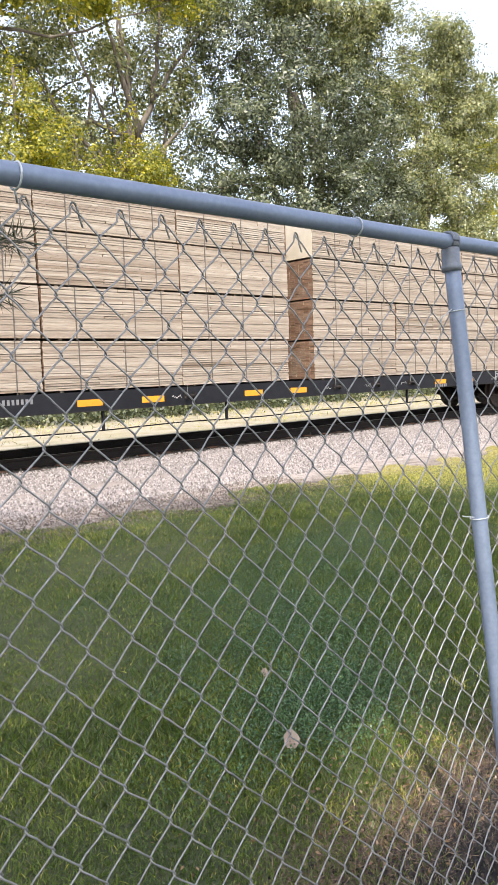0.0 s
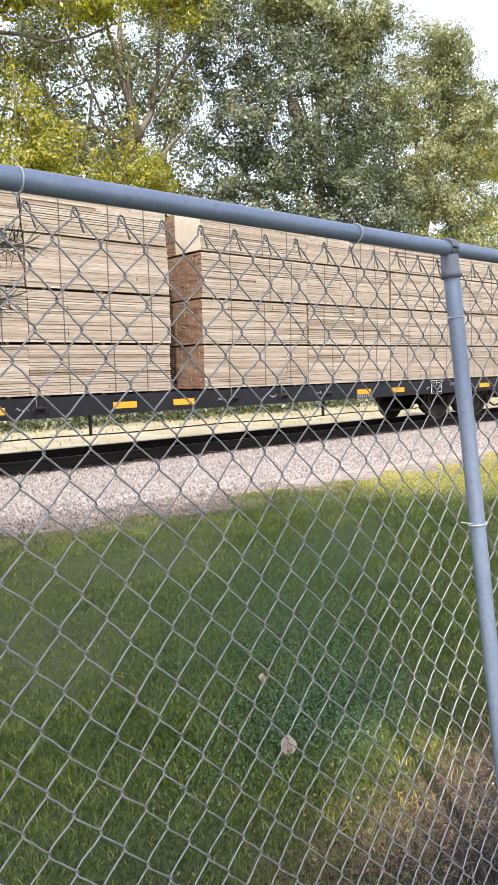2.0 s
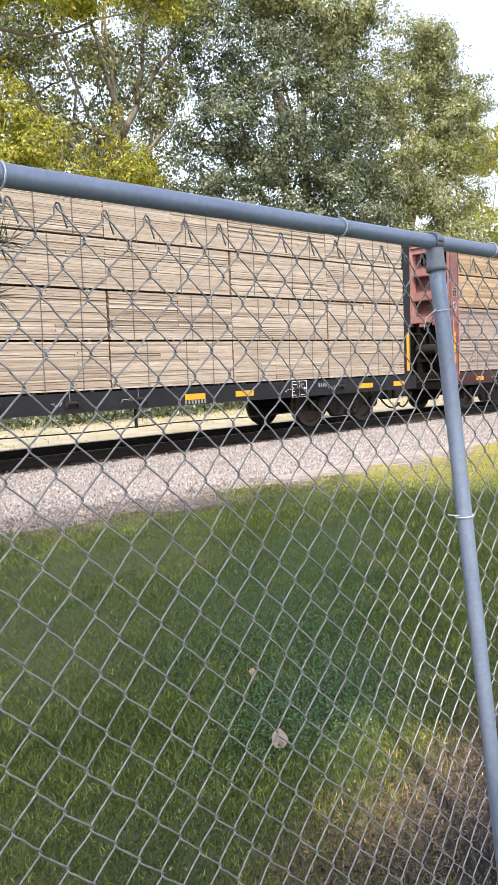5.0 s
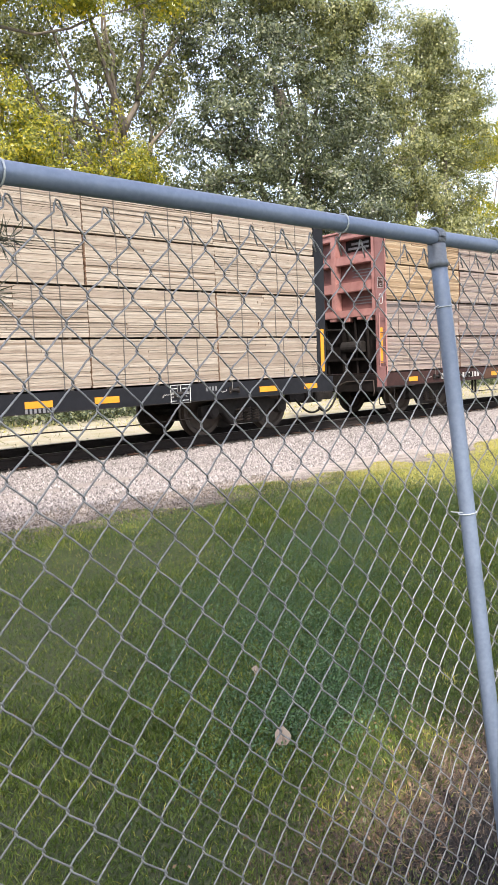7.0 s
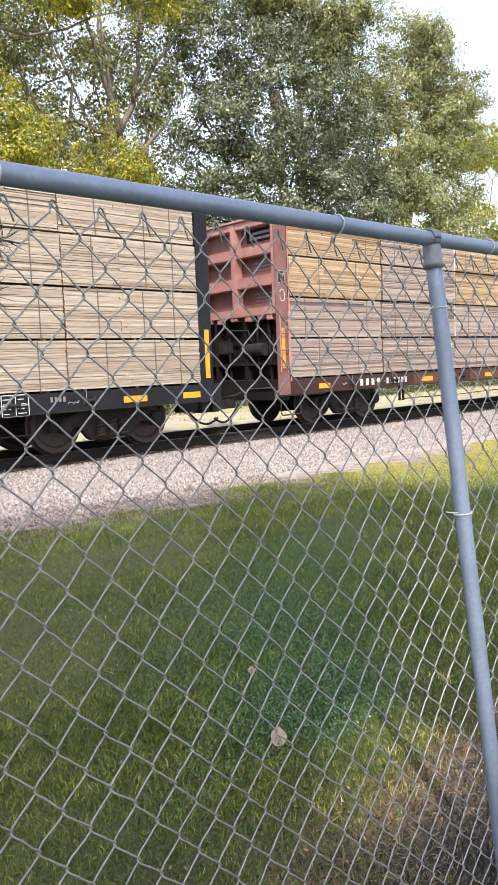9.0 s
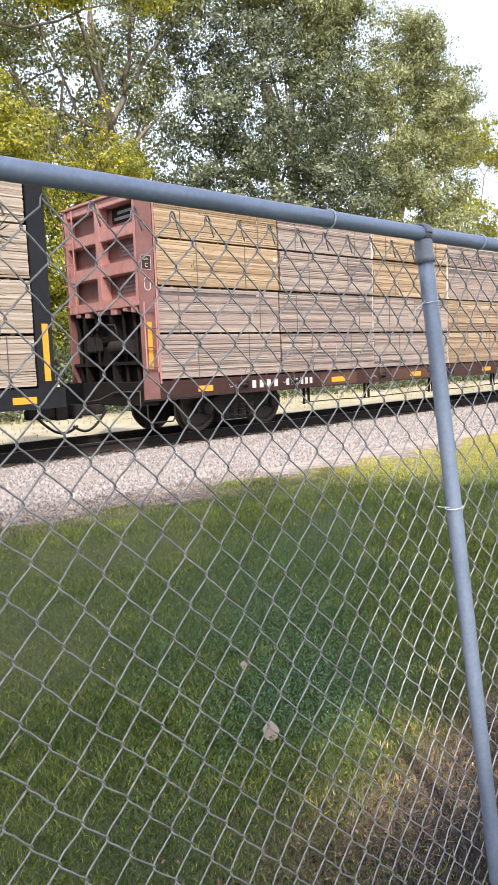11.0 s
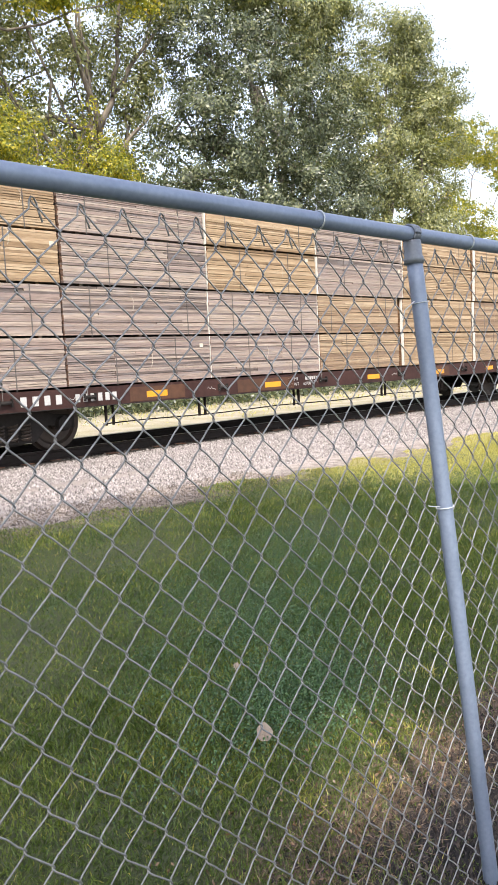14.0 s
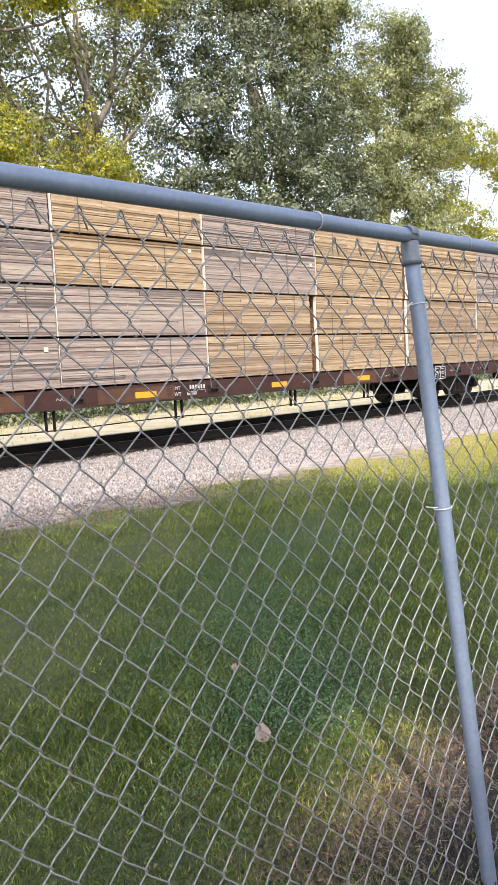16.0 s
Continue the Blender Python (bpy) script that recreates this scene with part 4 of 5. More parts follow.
def tree(name, base, trunk_top, lobes, leaves, mat, label, rng, r=0.3, leaf=0.16, clump=40, spread=0.33, fill=0.5, forks=(), category="tree", twigs=40, puff=0.33, gaps=()):
    t = root(name, (0, 0, 0), label, category)
    s = Shape()
    main = limb(s, base, trunk_top, r, r * 0.45, rng, 0.06, 14)
    ends = [main[-1]]
    for a, e, r0 in forks:
        p = limb(s, a, e, r0, r0 * 0.35, rng, 0.14, 10)
        ends.append(p[-1])
        ends.append(p[5])
    for lb in lobes:
        k = main[rng.integers(5, len(main))]
        for go in range(8):                  # limbs leave the crown's holes open
            trial = Shape()
            p = limb(trial, k, lb[:3], r * 0.38, r * 0.08, rng, 0.15 + 0.12 * go)
            if not blocked(p, gaps):
                break
        s.put(np.concatenate(trial.v), trial.f)
        ends.append(p[-1])
        ends.append(p[6])
    pts, cl, out = crown_points(lobes, leaves, rng, clump, spread, fill, puff)
    ends = np.array(ends)
    for c in cl[rng.choice(len(cl), min(twigs, len(cl)), replace=False)]:
        near = ends[np.argmin(((ends - c) ** 2).sum(1))]
        if blocked(np.linspace(near, c, 6), gaps):
            continue
        limb(s, near, c, r * 0.10, 0.012, rng, 0.2, 6)
    part("trunk", s, BARK, t, smooth=True)
    keep = pts[:, 2] > 0.1
    for at, rad in gaps:                     # holes in the crown that let flecks of sun through
        q = pts - np.array(at)
        along = q @ np.array(SUN_WAY)
        keep &= np.linalg.norm(q - along[:, None] * np.array(SUN_WAY), axis=1) > rad
    cloud("crown", mat, pts[keep], leaf, rng, 0.35, t, 0.55, out[keep])
    return t


SUN_FLECKS = [((1.74, 1.04, 0.66), 0.4), ((1.71, 1.05, 0.85), 0.46), ((1.68, 1.06, 1.02), 0.4), ((2.37, 1.60, 0), 0.15), ((2.0, 1.52, 0), 0.13), ((1.62, 1.52, 0), 0.16), ((1.85, 1.36, 0), 0.12), ((3.9, 6.1, 0), 0.22), ((8.3, 6.1, 0), 0.8), ((9.6, 5.4, 0), 1.7), ((12.4, 5.4, 0), 1.8), ((9.1, 6.3, 0), 1.2), ((10.8, 6.0, 0), 2.4), ((3.3, 4.2, 0), 0.14), ((4.6, 4.4, 0), 0.16), ((2.3, 3.6, 0), 0.12), ((13.5, 6.5, 0), 2.0), ((1.85, 1.5, 0), 0.2)]


def build_trees():
    rng = np.random.default_rng(21)
    # tall open tree with forked pale limbs
    tree("tall_tree", (18.2, 29, -0.2), (18.9, 28.4, 11.8), [(11.5, 28, 16.6, 3.0, 2.5, 2.2), (14.8, 29.5, 18.8, 3.0, 2.5, 2.2), (18.5, 29, 19.6, 3.0, 2.5, 1.8), (22.4, 28.5, 18.4, 2.4, 2.4, 2.6), (14.6, 30, 14.2, 2.6, 2, 1.5, 0.6), (21.0, 29, 14.4, 1.8, 1.8, 2.4, 0.9), (18.0, 29, 14.4, 1.8, 1.8, 2.0, 0.6), (10.0, 29.5, 12.5, 2.6, 2.2, 3.2), (19.6, 30, 10.4, 2.4, 2, 2.2), (16.6, 30, 16.2, 2.2, 2, 1.8, 0.5), (16.0, 30, 10.8, 2.2, 2, 2.0)], 66000, LEAF_PALE,
         "tall open deciduous tree with forked grey limbs", rng, 0.30, 0.17, 22, 0.30, 0.5, twigs=110,
         forks=[((18.9, 28.4, 11.6), (16.9, 28.0, 17.0), 0.15), ((18.9, 28.4, 11.6), (18.2, 28.4, 16.6), 0.14), ((18.9, 28.4, 12.0), (22.4, 28, 17.2), 0.15), ((19.6, 28.3, 13.4), (20.2, 28, 18.2), 0.12), ((18.5, 28.4, 8.5), (14.0, 28, 13.5), 0.12), ((18.8, 28.4, 8.6), (21.3, 28, 12.8), 0.16)])
    tree("light_green_tree", (14.5, 34, -0.2), (14.8, 34, 13), [(13.0, 33, 15.5, 3.0, 2.2, 2.4), (17.5, 34, 15.0, 2.6, 2.2, 2.4), (21.5, 34, 17.6, 2.4, 2.2, 2.6, 0.8), (25.0, 34, 15.0, 2.0, 2.0, 2.6, 1.0), (17.0, 34, 18.2, 2.6, 2.2, 2.2, 0.8), (13.5, 33, 20.5, 3.4, 2.4, 2.4), (19.0, 34, 21.5, 3.4, 2.4, 2.2), (16.0, 33, 11.0, 3.0, 2.2, 2.6), (23.5, 33, 11.0, 2.2, 2.0, 2.8, 1.0), (20.0, 33, 12.5, 2.4, 2.0, 2.6, 0.8), (25.5, 34, 21.5, 3.0, 2.4, 3.0)], 38000, LEAF_PALE,
         "light green deciduous tree deeper in the wood", rng, 0.20, 0.19, 20, 0.34, 0.45, twigs=110)
    tree("yellowing_tree", (9.0, 27, -0.2), (9.2, 27, 14), [(9.0, 26.5, 15.4, 2.6, 2.0, 1.6), (12.4, 26.5, 15.3, 1.7, 1.6, 0.9), (15.6, 26.5, 16.0, 1.9, 1.6, 0.9), (19.6, 26.5, 17.0, 2.2, 1.6, 0.8), (7.5, 26.5, 13.5, 2.4, 2.0, 2.2)], 22000, LEAF_YELLOW,
         "tall tree with yellowing upper leaves", rng, 0.24, 0.2, 24, 0.28, 0.5, twigs=40)
    # dense dark tree in the middle
    tree("broadleaf_tree", (27.5, 27, -0.2), (27.2, 27, 15), [(21.6, 26.4, 9.6, 1.6, 1.6, 2.4), (22.2, 26.6, 12.6, 1.3, 1.4, 1.8, 0.7), (23.6, 26.5, 15.6, 2.2, 2.4, 3.0), (26.6, 27, 17.2, 2.4, 2.4, 2.6), (32.2, 27.5, 16.4, 2.2, 2.2, 2.6), (23.2, 26, 11.2, 2.6, 2.4, 3.0), (27.0, 25.6, 13.2, 3.0, 2.6, 3.2), (31.0, 26.2, 13.4, 2.8, 2.4, 3.2), (23.0, 25.8, 7.0, 2.8, 2.4, 3.2), (27.5, 25.2, 8.2, 3.4, 2.6, 3.4), (32.0, 26, 8.6, 3.0, 2.5, 3.4)], 98000, LEAF_DARK,
         "dense dark green broadleaf tree behind the track", rng, 0.40, 0.16, 30, 0.24, 0.45)
    # paler upper crown of the middle tree, added as its own tree
    tree("broadleaf_tree_top", (30.6, 28.6, -0.2), (30.4, 28.4, 16), [(26.4, 27.4, 20.6, 2.4, 2.0, 2.2), (29.6, 27.4, 19.8, 2.4, 2.2, 2.8), (32.8, 27.4, 19.4, 1.9, 1.8, 2.4), (34.2, 27.4, 20.6, 1.5, 1.5, 1.6), (28.0, 27.6, 22.8, 3.0, 2.2, 1.8), (30.9, 27.6, 16.2, 1.8, 1.6, 2.2, 0.7)], 52000, LEAF_PALE,
         "pale top of the middle broadleaf tree, built as a separate tree", rng, 0.30, 0.17, 26, 0.22, 0.45)
    # tall tree with a rounded top
    tree("rounded_tree", (39.5, 28, -0.2), (39.6, 28, 16), [(39.8, 27.5, 19.9, 3.0, 2.4, 2.6), (37.0, 27.5, 17.0, 2.2, 2.0, 2.4), (43.4, 27.8, 18.3, 2.9, 2.2, 2.3), (45.4, 27.8, 18.2, 1.6, 1.6, 1.5), (41.0, 27, 15.4, 3.0, 2.4, 2.6), (36.2, 27, 12.4, 2.8, 2.4, 3.2), (40.6, 26.5, 11.4, 3.2, 2.4, 3.2), (44.4, 27.4, 15.0, 2.2, 1.8, 2.2), (36.6, 26.4, 7.2, 3.4, 2.5, 3.2), (41.6, 26.0, 7.2, 3.0, 2.4, 3.0), (34.4, 27.4, 16.0, 1.6, 1.6, 3.2), (45.0, 27.5, 10.5, 1.6, 1.6, 1.4, 0.4)], 125000, LEAF_PALE,
         "tall pale green tree with a rounded top", rng, 0.36, 0.16, 30, 0.24, 0.45,
         forks=[((40.5, 27.5, 6), (44.8, 27, 12.2), 0.16)])
    # lower yellowing tree further along
    tree("yellowing_tree", (54, 33, -0.2), (54, 33, 12), [(52.4, 32, 17.2, 2.6, 2.4, 2.0), (56.4, 33, 18.7, 2.7, 2.5, 2.1), (60.4, 33, 18.4, 2.7, 2.4, 1.9), (64.5, 33, 17.8, 3, 2.5, 2.4), (54.6, 32, 12.0, 2.6, 2.5, 2.4), (51.0, 31.5, 13.5, 1.6, 2.0, 1.8, 0.4), (53.5, 31.5, 7.5, 3.5, 2.5, 3.2), (61, 34, 10.2, 3.8, 2.5, 2.4), (48.5, 32, 9.0, 2.4, 2, 2.4)], 38000, LEAF_YELLOW,
         "yellowing broadleaf tree with thin limbs", rng, 0.25, 0.22, 30, 0.34, 0.4)
    # sunlit young maples at the edge of the wood
    for x, y, h, n in ((10.9, 23.4, 12.2, 40000), (13.6, 24.6, 11.0, 32000), (15.6, 24.0, 11.4, 34000), (17.6, 24.8, 10.2, 26000), (8.2, 24.0, 12.6, 18000)):
        lob = [(x + dx, y + dy, h * f, w * 1.1, w, h * 0.13) for dx, dy, f, w in ((0, 0, 0.90, 0.55), (-0.7, 0.2, 0.80, 0.7), (0.7, -0.2, 0.78, 0.8), (0.1, -0.4, 0.68, 1.3), (-1.1, 0.2, 0.60, 1.1), (1.1, 0.0, 0.56, 1.1), (0.2, -0.5, 0.40, 1.7), (-0.9, 0.1, 0.22, 1.6), (1.2, 0.0, 0.2, 1.5))]
        tree("young_maple", (x, y, -0.1), (x, y, h * 0.93), lob, n, LEAF_YELLOW, "young yellow-green maple at the wood's edge", rng, 0.10, 0.115, 20, 0.17, 0.5, twigs=25)
    # undergrowth
    pts = []
    for k in range(46):
        x, y = 2 + k * 1.25 + rng.normal() * 0.4, 22.6 + rng.normal() * 0.7
        h = 1.6 + 1.6 * rng.random()
        p, _, _ = crown_points([(x, y, h * 0.5, 1.3, 1.0, h * 0.55)], 900, rng, 15, 0.22, 0.5)
        pts.append(p)
        if k < 40:                           # low growth reaching the ground
            pts.append(np.stack([x + 0.9 * rng.normal(size=500), y - 1.0 + 0.5 * rng.normal(size=500), 0.03 + 0.5 * rng.random(500)], 1))
    pts = np.concatenate(pts)
    ob = cloud("undergrowth", LEAF_DARK, pts[pts[:, 2] > 0.02], 0.16, rng)
    tagged(ob, "dark leafy undergrowth along the edge of the wood", "bushes", kind="stuff")
    pts, _, _ = crown_points([(x, 44 + 3 * math.sin(x), 6.5 + 1.5 * math.sin(x * 0.37), 5, 3, 7) for x in range(0, 130, 7)], 40000, rng, 30, 0.8, 0.6)
    tagged(cloud("far_woods", LEAF_OLIVE, pts[pts[:, 2] > 0.05], 0.34, rng), "distant woodland behind the trees", "woods", kind="stuff")
    # tall shade trees behind the lawn
    tree("shade_tree", (-9.2, -9.6, -0.1), (-8.6, -9.0, 13), [(-9.5, -9.0, 15.6, 2.8, 2.4, 1.5), (-6.6, -8.6, 15.8, 2.6, 2.2, 1.4), (-7.8, -6.4, 15.4, 2.4, 1.8, 1.3), (-4.6, -6.6, 15.6, 2.2, 1.7, 1.3), (-11.5, -7.2, 16.0, 2.4, 2.4, 1.5), (-5.2, -4.9, 15.4, 2.0, 1.3, 1.0), (-8.6, -4.6, 15.4, 2.2, 1.3, 1.0), (-6.8, -3.2, 15.5, 1.0, 0.5, 0.5, 0.35), (-4.4, -3.0, 15.5, 0.8, 0.4, 0.4, 0.4), (-5.9, -3.9, 15.5, 1.3, 0.8, 0.7, 1.3), (-4.3, -4.2, 15.5, 1.0, 0.7, 0.6, 1.2), (-7.4, -3.8, 15.5, 1.2, 0.8, 0.6, 1.0), (-8.2, -9.0, 15.0, 2.4, 1.8, 1.0)], 20500, LEAF_DARK,
         "tall leafy shade tree on the lawn", rng, 0.35, 0.34, 30, 0.4, 0.6, twigs=20, puff=0.6, gaps=SUN_FLECKS)
    tree("shade_tree", (-2.0, -10.6, -0.1), (-2.2, -10.0, 13), [(-3.2, -9.4, 15.8, 2.6, 2.2, 1.4), (-1.4, -7.4, 15.6, 2.0, 1.6, 1.3), (0.6, -9.0, 15.8, 2.2, 1.8, 1.4), (3.4, -9.4, 15.6, 2.2, 1.8, 1.4), (-2.9, -4.1, 15.5, 1.2, 0.6, 0.6, 2.0), (-2.2, -5.5, 15.5, 1.3, 0.9, 0.7, 1.4), (-1.4, -4.3, 15.5, 0.9, 0.5, 0.5, 0.8)], 11500, LEAF_DARK,
         "tall leafy shade tree on the lawn", rng, 0.35, 0.34, 30, 0.4, 0.6, twigs=20, puff=0.6, gaps=SUN_FLECKS)


build_trees()


def build_pine():
    """A young pine by the fence; one twig with its needles hangs into view."""
    rng = np.random.default_rng(77)
    t = root("young_pine", (0, 0, 0), "young pine with long dark green needles beside the fence", "tree")
    s = Shape()
    main = limb(s, (-0.9, 2.6, -0.05), (-0.8, 2.6, 3.1), 0.05, 0.012, rng, 0.03, 12)
    needles = []
    tips = [((-0.8, 2.6, 1.7), (0.815, 1.75, 1.83)), ((-0.8, 2.6, 1.6), (0.765, 1.75, 1.70))]
    for k in range(10):
        a = rng.random() * 2 * math.pi
        z = 0.9 + 0.2 * k
        tips.append(((-0.85, 2.6, z), (-0.85 + 0.55 * math.cos(a), 2.6 + 0.55 * math.sin(a), z + 0.25)))
    for a, e in tips:
        p = limb(s, a, e, 0.012, 0.003, rng, 0.0, 12)
        for f in np.linspace(0.72, 1.0, 26):
            i = min(int(f * 11), 10)
            c = p[i] + (p[i + 1] - p[i]) * (f * 11 - i)
            needles += [c] * 30
    part("trunk", s, BARK, t, smooth=True)
    cloud("needles", NEEDLE, needles, 0.062, rng, -0.1, t, 0.04)


build_pine()


def build_power_line():
    line = root("power_line", (0, 0, 0), "thin overhead power wires beyond the trees", "power line")
    for k, z in enumerate((12.7, 12.1, 11.5)):
        pts = [(40 + 4 * i, 26 - 0.15 * k, z + 0.02 * (i - 9) ** 2 + 0.06 * i) for i in range(18)]
        part("cable", Shape().tube(pts, 0.014, 5), TRUCK_STEEL, line)
    for x in (40, 108):
        part("pole", Shape().tube([(x, 26, -0.1), (x, 26, 14.4)], [0.16, 0.11], 10), BARK, line)


build_power_line()


# ---- lawn, stones, litter ----
def build_grass():
    rng = np.random.default_rng(8)
    n = 330000
    # denser where the lawn is close
    y = 0.9 + 6.1 * rng.random(n) ** 1.25
    x = (0.05 + 1.85 * rng.random(n)) * y + 0.15 * rng.normal(size=n)
    m = 50000                                # thinner cover out to the sides
    x, y = np.concatenate([x, rng.uniform(-5, 16, m)]), np.concatenate([y, rng.uniform(1.0, 7.0, m)])
    n += m
    wob = np.array([noise.noise(Vector((a * 0.9, b * 0.9, 0.0))) for a, b in zip(x, y)])
    bare = np.clip((1.37 + 0.34 * wob - (y - 0.10 * x)) / 0.30 + 0.5, 0, 1) * np.clip((x - 1.35) / 0.5, 0, 1)
    keep = (y < 6.75 + 0.8 * wob) & (rng.random(n) > bare * 0.93) & (y > 0.95 + 0.3 * wob)
    x, y, wob = x[keep], y[keep], wob[keep]
    n = len(x)
    h = (0.012 + 0.026 * rng.random(n) ** 1.4) * (1 + 0.9 * np.clip(wob, -0.4, 1))
    lean = rng.normal(size=(n, 2)) * 0.6 * h[:, None]
    a = rng.random(n) * math.pi
    w = np.stack([np.cos(a), np.sin(a)], 1) * (0.0010 + 0.0009 * rng.random(n))[:, None] * (1 + y[:, None] * 0.12)
    z = rise(x, y) - 0.003
    p = np.stack([x, y], 1)

    def lay(q, hh):
        return np.concatenate([q, (z + hh)[:, None]], 1)
    v = np.stack([lay(p - w, 0), lay(p + w, 0), lay(p + lean * 0.4 + w * 0.7, h * 0.6), lay(p + lean, h), lay(p + lean * 0.4 - w * 0.7, h * 0.6)], 1).reshape(-1, 3)
    # share of bright blades grows over the sunlit edge, painting its sun in
    dry = rng.random(n) < 0.03 + 0.75 * np.clip((y - 4.6 + 0.3 * np.clip(x - 6.5, 0, 4) - 0.5 * wob) / 1.5, 0, 1) ** 1.3 * np.clip((x - 5.8) / 2.2, 0.10, 1.3)
    v = v.reshape(n, 5, 3)
    for name, mat, pick, label in (("grass", GRASS, ~dry, "patchy mown green lawn grass"), ("dry_grass", SUNLIT_DRY_GRASS, dry, "yellow dry grass near the gravel strip, brightened for sunlight")):
        q = v[pick]
        k = len(q)
        me = bpy.data.meshes.new(name)
        me.vertices.add(5 * k)
        me.vertices.foreach_set("co", q.ravel())
        me.loops.add(5 * k)
        me.loops.foreach_set("vertex_index", np.arange(5 * k, dtype=np.int32))
        me.polygons.add(k)
        me.polygons.foreach_set("loop_start", np.arange(0, 5 * k, 5, dtype=np.int32))
        me.materials.append(mat)
        me.update(calc_edges=True)
        tagged(new(name, me), label, "grass", kind="stuff")
    # clover patch
    m = 52000
    out = 2.0 + 2.6 * rng.random(260) ** 1.3
    hub = np.stack([out * (1.0 + 0.17 * rng.normal(size=260)), out], 1)
    q = hub[rng.integers(0, 260, m)] + rng.normal(size=(m, 2)) * 0.13
    q = q[(q[:, 1] > 1.75) & (q[:, 1] < 6)]
    c = np.concatenate([q, (rise(q[:, 0], q[:, 1]) + 0.012 + 0.025 * rng.random(len(q)))[:, None]], 1)
    tagged(cloud("clover", CLOVER, c, 0.0092, rng, -0.1, None, 0.95), "dark bluish clover growing in the lawn", "clover", kind="stuff")
    # dry straw on the bare soil by the fence
    # sunlit yellow tufts at the lawn's thin edge
    tufts = []
    for tx, ty, k in ((2.37, 1.62, 110), (1.95, 1.50, 60), (1.72, 1.62, 50), (2.15, 1.62, 40), (2.9, 1.9, 60)):
        p2 = np.array((tx, ty)) + rng.normal(size=(k, 2)) * 0.045
        tufts.append(np.concatenate([p2, rise(p2[:, 0], p2[:, 1])[:, None] - 0.002], 1))
    tagged(cloud("yellow_tufts", SUNLIT_DRY_GRASS, np.concatenate(tufts), 0.042, rng, -1.3, None, 0.07), "yellow-green grass tufts at the edge of the bare soil", "grass", kind="stuff")
    m = 6500
    q = np.stack([2.0 + 0.5 * rng.normal(size=m), 1.38 + 0.12 * rng.normal(size=m)], 1)
    q[:, 1] += 0.10 * (q[:, 0] - 2.0)
    c = np.concatenate([q, (rise(q[:, 0], q[:, 1]) + 0.004 + 0.012 * rng.random(m))[:, None]], 1)
    tagged(cloud("dry_straw", STRAW, c, 0.042, rng, 0.02, None, 0.04), "dry straw and needles on bare soil", "straw", kind="stuff")


def scatter_stones(name, n, xr, yr, size, label, rng, mat=None, category="gravel"):
    """Loose angular stones as one mesh."""
    base = np.array([(1, 0, -0.35), (-1, 0, -0.35), (0, 1, -0.35), (0, -1, -0.35), (0, 0, 1)], float)
    tri = np.array([(0, 2, 4), (2, 1, 4), (1, 3, 4), (3, 0, 4)], dtype=np.int32)
    x, y = rng.uniform(*xr, n), yr[0] + (yr[1] - yr[0]) * (1 - rng.random(n) ** 1.6)
    if category == "soil":
        x = (xr[0] + xr[1]) / 2 + (xr[1] - xr[0]) / 3 * rng.normal(size=n)
        y = (yr[0] + yr[1]) / 2 + (yr[1] - yr[0]) / 3 * rng.normal(size=n)
    s = size * (0.5 + 0.8 * rng.random(n))
    v = base[None] * (1 + 0.28 * rng.normal(size=(n, 5, 1)) + 0.2 * rng.normal(size=(n, 5, 3))) * s[:, None, None] * (0.7 + 0.6 * rng.random((n, 1, 3)))
    v = v + np.stack([x, y, rise(x, y) + 0.25 * s], 1)[:, None]
    me = bpy.data.meshes.new(name)
    me.vertices.add(5 * n)
    me.vertices.foreach_set("co", v.reshape(-1))
    idx = (tri[None] + 5 * np.arange(n, dtype=np.int32)[:, None, None]).ravel()
    me.loops.add(len(idx))
    me.loops.foreach_set("vertex_index", idx)
    me.polygons.add(4 * n)
    me.polygons.foreach_set("loop_start", np.arange(0, 12 * n, 3, dtype=np.int32))
    me.materials.append(mat or STONE)
    me.update(calc_edges=True)
    tagged(new(name, me), label, category, kind="stuff")


def fallen_leaf(x, y, size, turn, label):
    """One curled, lobed dead leaf."""
    n = 14
    v = [(0, 0, 0.004)]
    for k in range(n):
        a = k * 2 * math.pi / n
        r = size * (0.42 + 0.05 * math.cos(2 * a) + 0.16 * max(0.0, math.sin(a)) ** 8 + 0.025 * math.cos(5 * a))
        v.append((r * math.cos(a) * 0.8, r * math.sin(a), 0.008 + 0.30 * size * abs(math.cos(a))))
    s = Shape().put(v, [(0, k + 1, (k + 1) % n + 1) for k in range(n)])
    top = [(p[0], p[1], p[2] + 0.0012) for p in v]
    s.put(top, [(0, k + 1, (k + 1) % n + 1) for k in range(n)])
    ob = thing("fallen_leaf", s, DRY_LEAF, label, "leaf", "fallen leaves")
    ob.matrix_world = pose(x, y, float(rise(np.array(x), np.array(y))) + 0.03, 52, 0, turn)


def build_litter():
    """Small brown leaf scraps on the soil, under the fence and thinly over the lawn."""
    rng = np.random.default_rng(31)
    q = np.concatenate([np.stack([2.05 + 0.5 * rng.normal(size=800), 1.5 + 0.2 * rng.normal(size=800)], 1), np.stack([rng.uniform(0.6, 6, 160), rng.uniform(1.2, 6.2, 160)], 1), np.stack([rng.uniform(1.8, 7, 420), 6.75 + 0.28 * rng.normal(size=420)], 1)])
    c = np.concatenate([q, (rise(q[:, 0], q[:, 1]) + 0.012 + 0.01 * rng.random(len(q)))[:, None]], 1)
    tagged(cloud("leaf_litter", LITTER, c, 0.016, rng, 0.0, None, 0.5), "small brown leaf scraps on soil and grass", "leaf litter", kind="stuff")


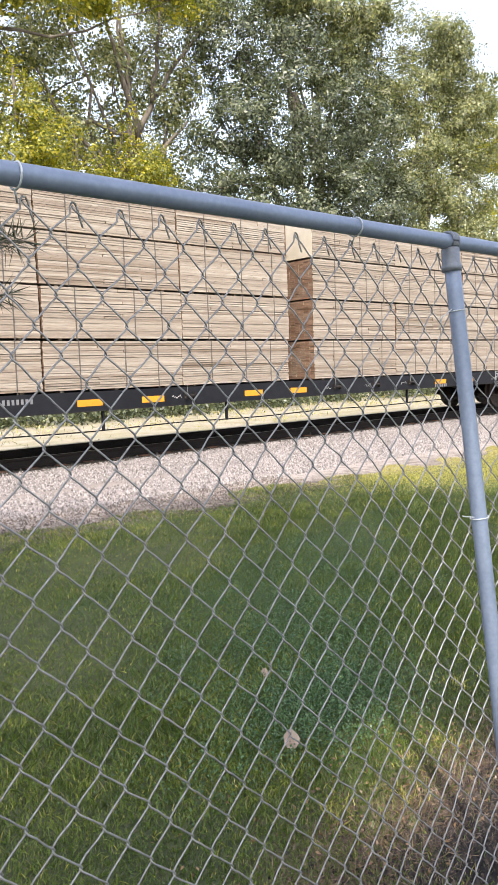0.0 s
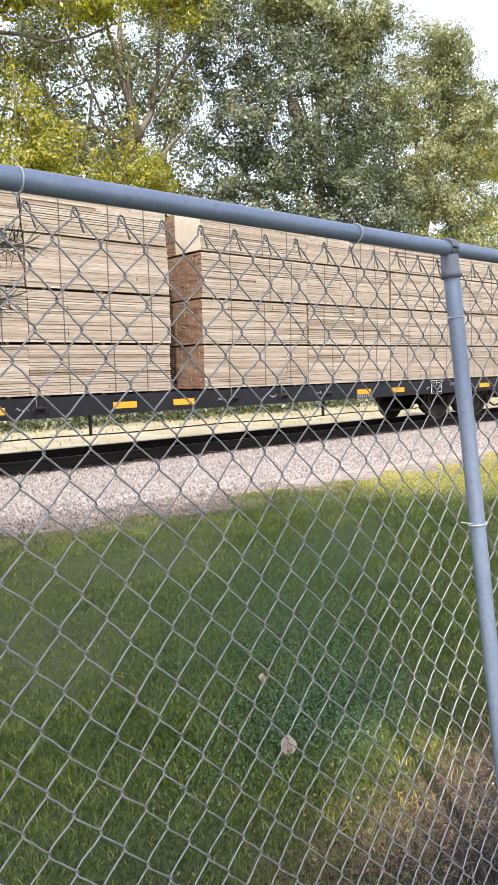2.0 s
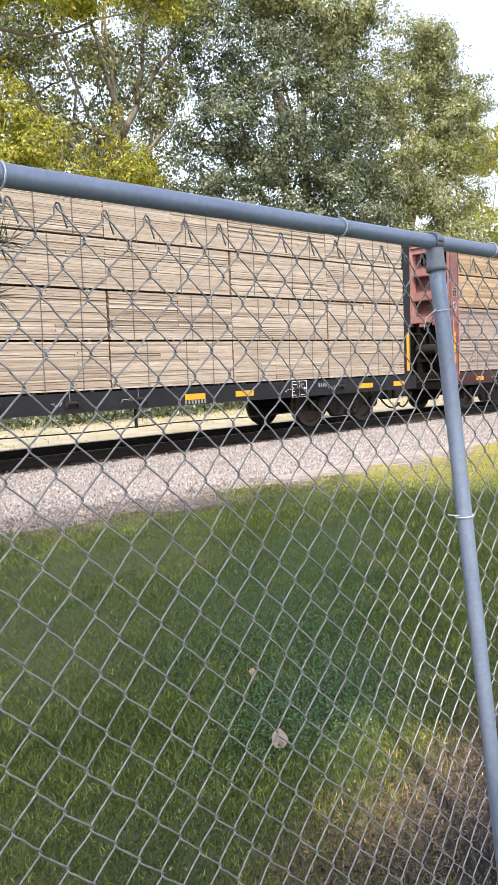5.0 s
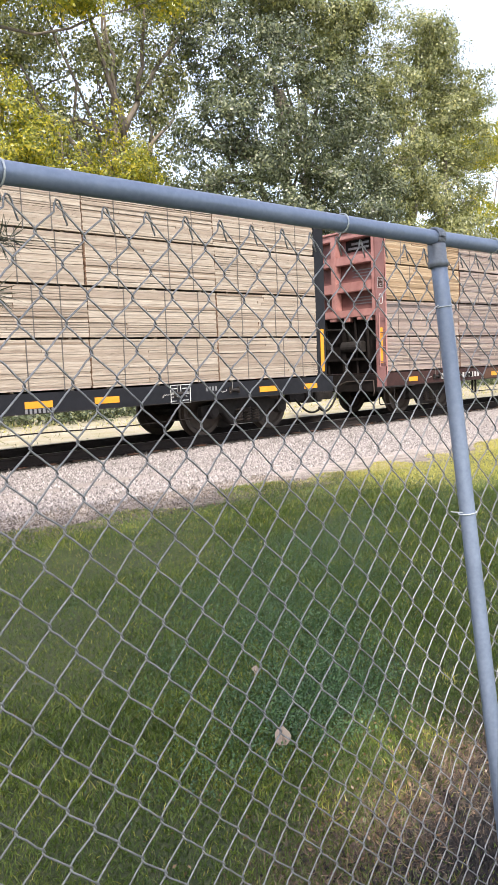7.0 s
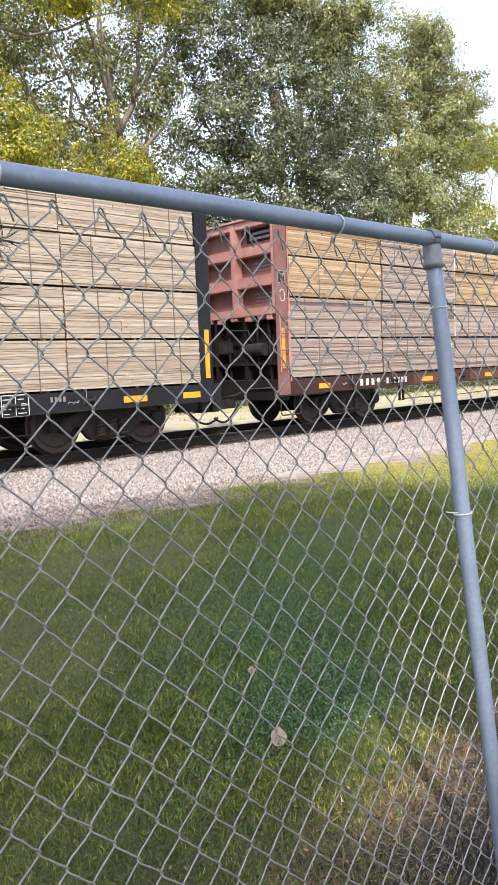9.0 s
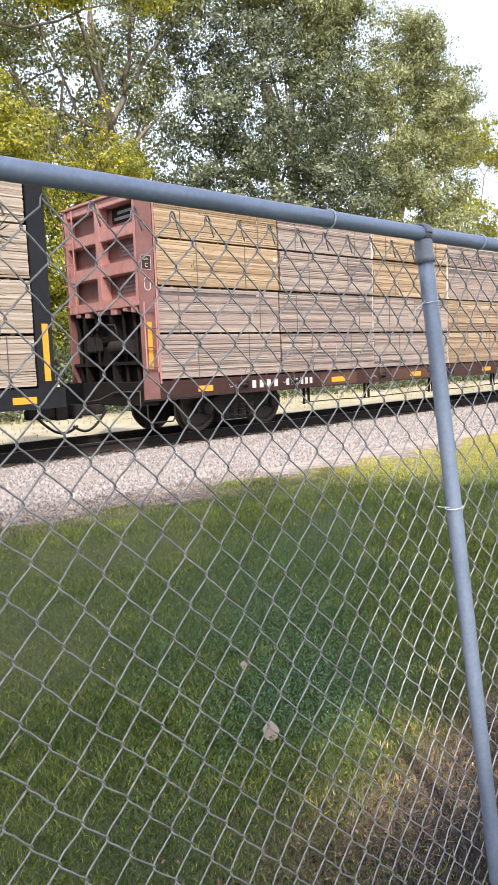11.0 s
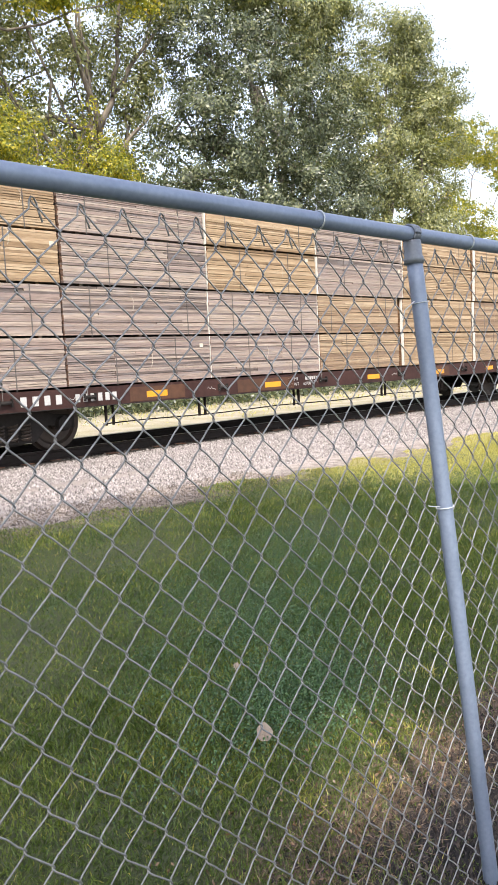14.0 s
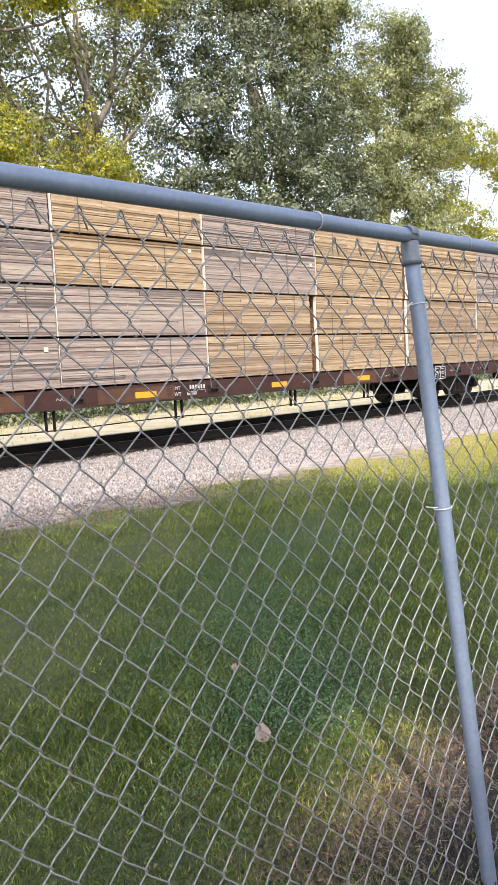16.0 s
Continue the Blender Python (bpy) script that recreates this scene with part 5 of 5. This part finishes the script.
def build_far_tufts():
    """Dry grass and weeds on the open ground beyond the track."""
    rng = np.random.default_rng(41)
    for name, mat, n, label in (("dry_tufts", SUNLIT_DRY_GRASS, 9000, "dry yellow grass tufts beyond the track"), ("weed_tufts", LEAF_OLIVE, 5000, "low green weeds beyond the track")):
        hub = np.stack([rng.uniform(4, 60, 260), rng.uniform(15.5, 27, 260)], 1)
        q = hub[rng.integers(0, 260, n)] + rng.normal(size=(n, 2)) * 0.45
        c = np.concatenate([q, 0.01 + 0.03 * rng.random((n, 1))], 1)
        tagged(cloud(name, mat, c, 0.12, rng, -1.2, None, 0.12), label, "grass", kind="stuff")


build_grass()
build_far_tufts()
build_litter()
rng_s = np.random.default_rng(17)
scatter_stones("track_ballast", 120000, (2.5, 22), (7.45, 10.85), 0.0165, "grey crushed limestone ballast beside the track", rng_s)
scatter_stones("track_bed", 20000, (2.5, 26), (10.7, 14.0), 0.026, "dark stone between the rails, the train's shade in its colour", rng_s, SHADED_STONE)
scatter_stones("soil_clods", 3600, (1.8, 3.0), (0.6, 1.3), 0.010, "dark clods of bare soil under the fence", rng_s, CLOD, "soil")
scatter_stones("path_gravel", 22000, (2, 16), (6.7, 8.9), 0.0085, "fine pale gravel on the sandy strip", rng_s, FINE_STONE)
scatter_stones("dirt_clods", 9000, (1.6, 7.0), (6.2, 7.6), 0.011, "brown dirt clods along the edge of the gravel", rng_s, DIRT, "dirt")
scatter_stones("bark_mulch", 22000, (1.3, 3.4), (0.72, 1.30), 0.0085, "mulch chips under the fence, darkened for the mound's shade", rng_s, SHADED_MULCH, "soil")
fallen_leaf(1.915, 2.015, 0.085, -35, "pale pinkish dead leaf curled on the grass")
fallen_leaf(2.30, 2.585, 0.045, -50, "small brown dead leaf on the grass")


# ---- movement ----
def motions():
    for ob, x, y, z, turn in RIDING:
        walk(ob, [(t, pose(x - d, y, z, 0, 0, turn)) for t, d in TRAVEL])
    for wh in SPIN:
        p = wh.matrix_basis.translation.copy()
        rows = []
        t = 0.0
        ts = [TRAVEL[0][0]]
        for k in range(1, 65):
            ts.append(k * 0.25)
        tt, dd = [a for a, _ in TRAVEL], [b for _, b in TRAVEL]
        for s in ts:
            rows.append((s, pose(p.x, p.y, p.z, 0, -math.degrees(float(np.interp(s, tt, dd)) / 0.455), 0)))
        walk(wh, rows)


motions()
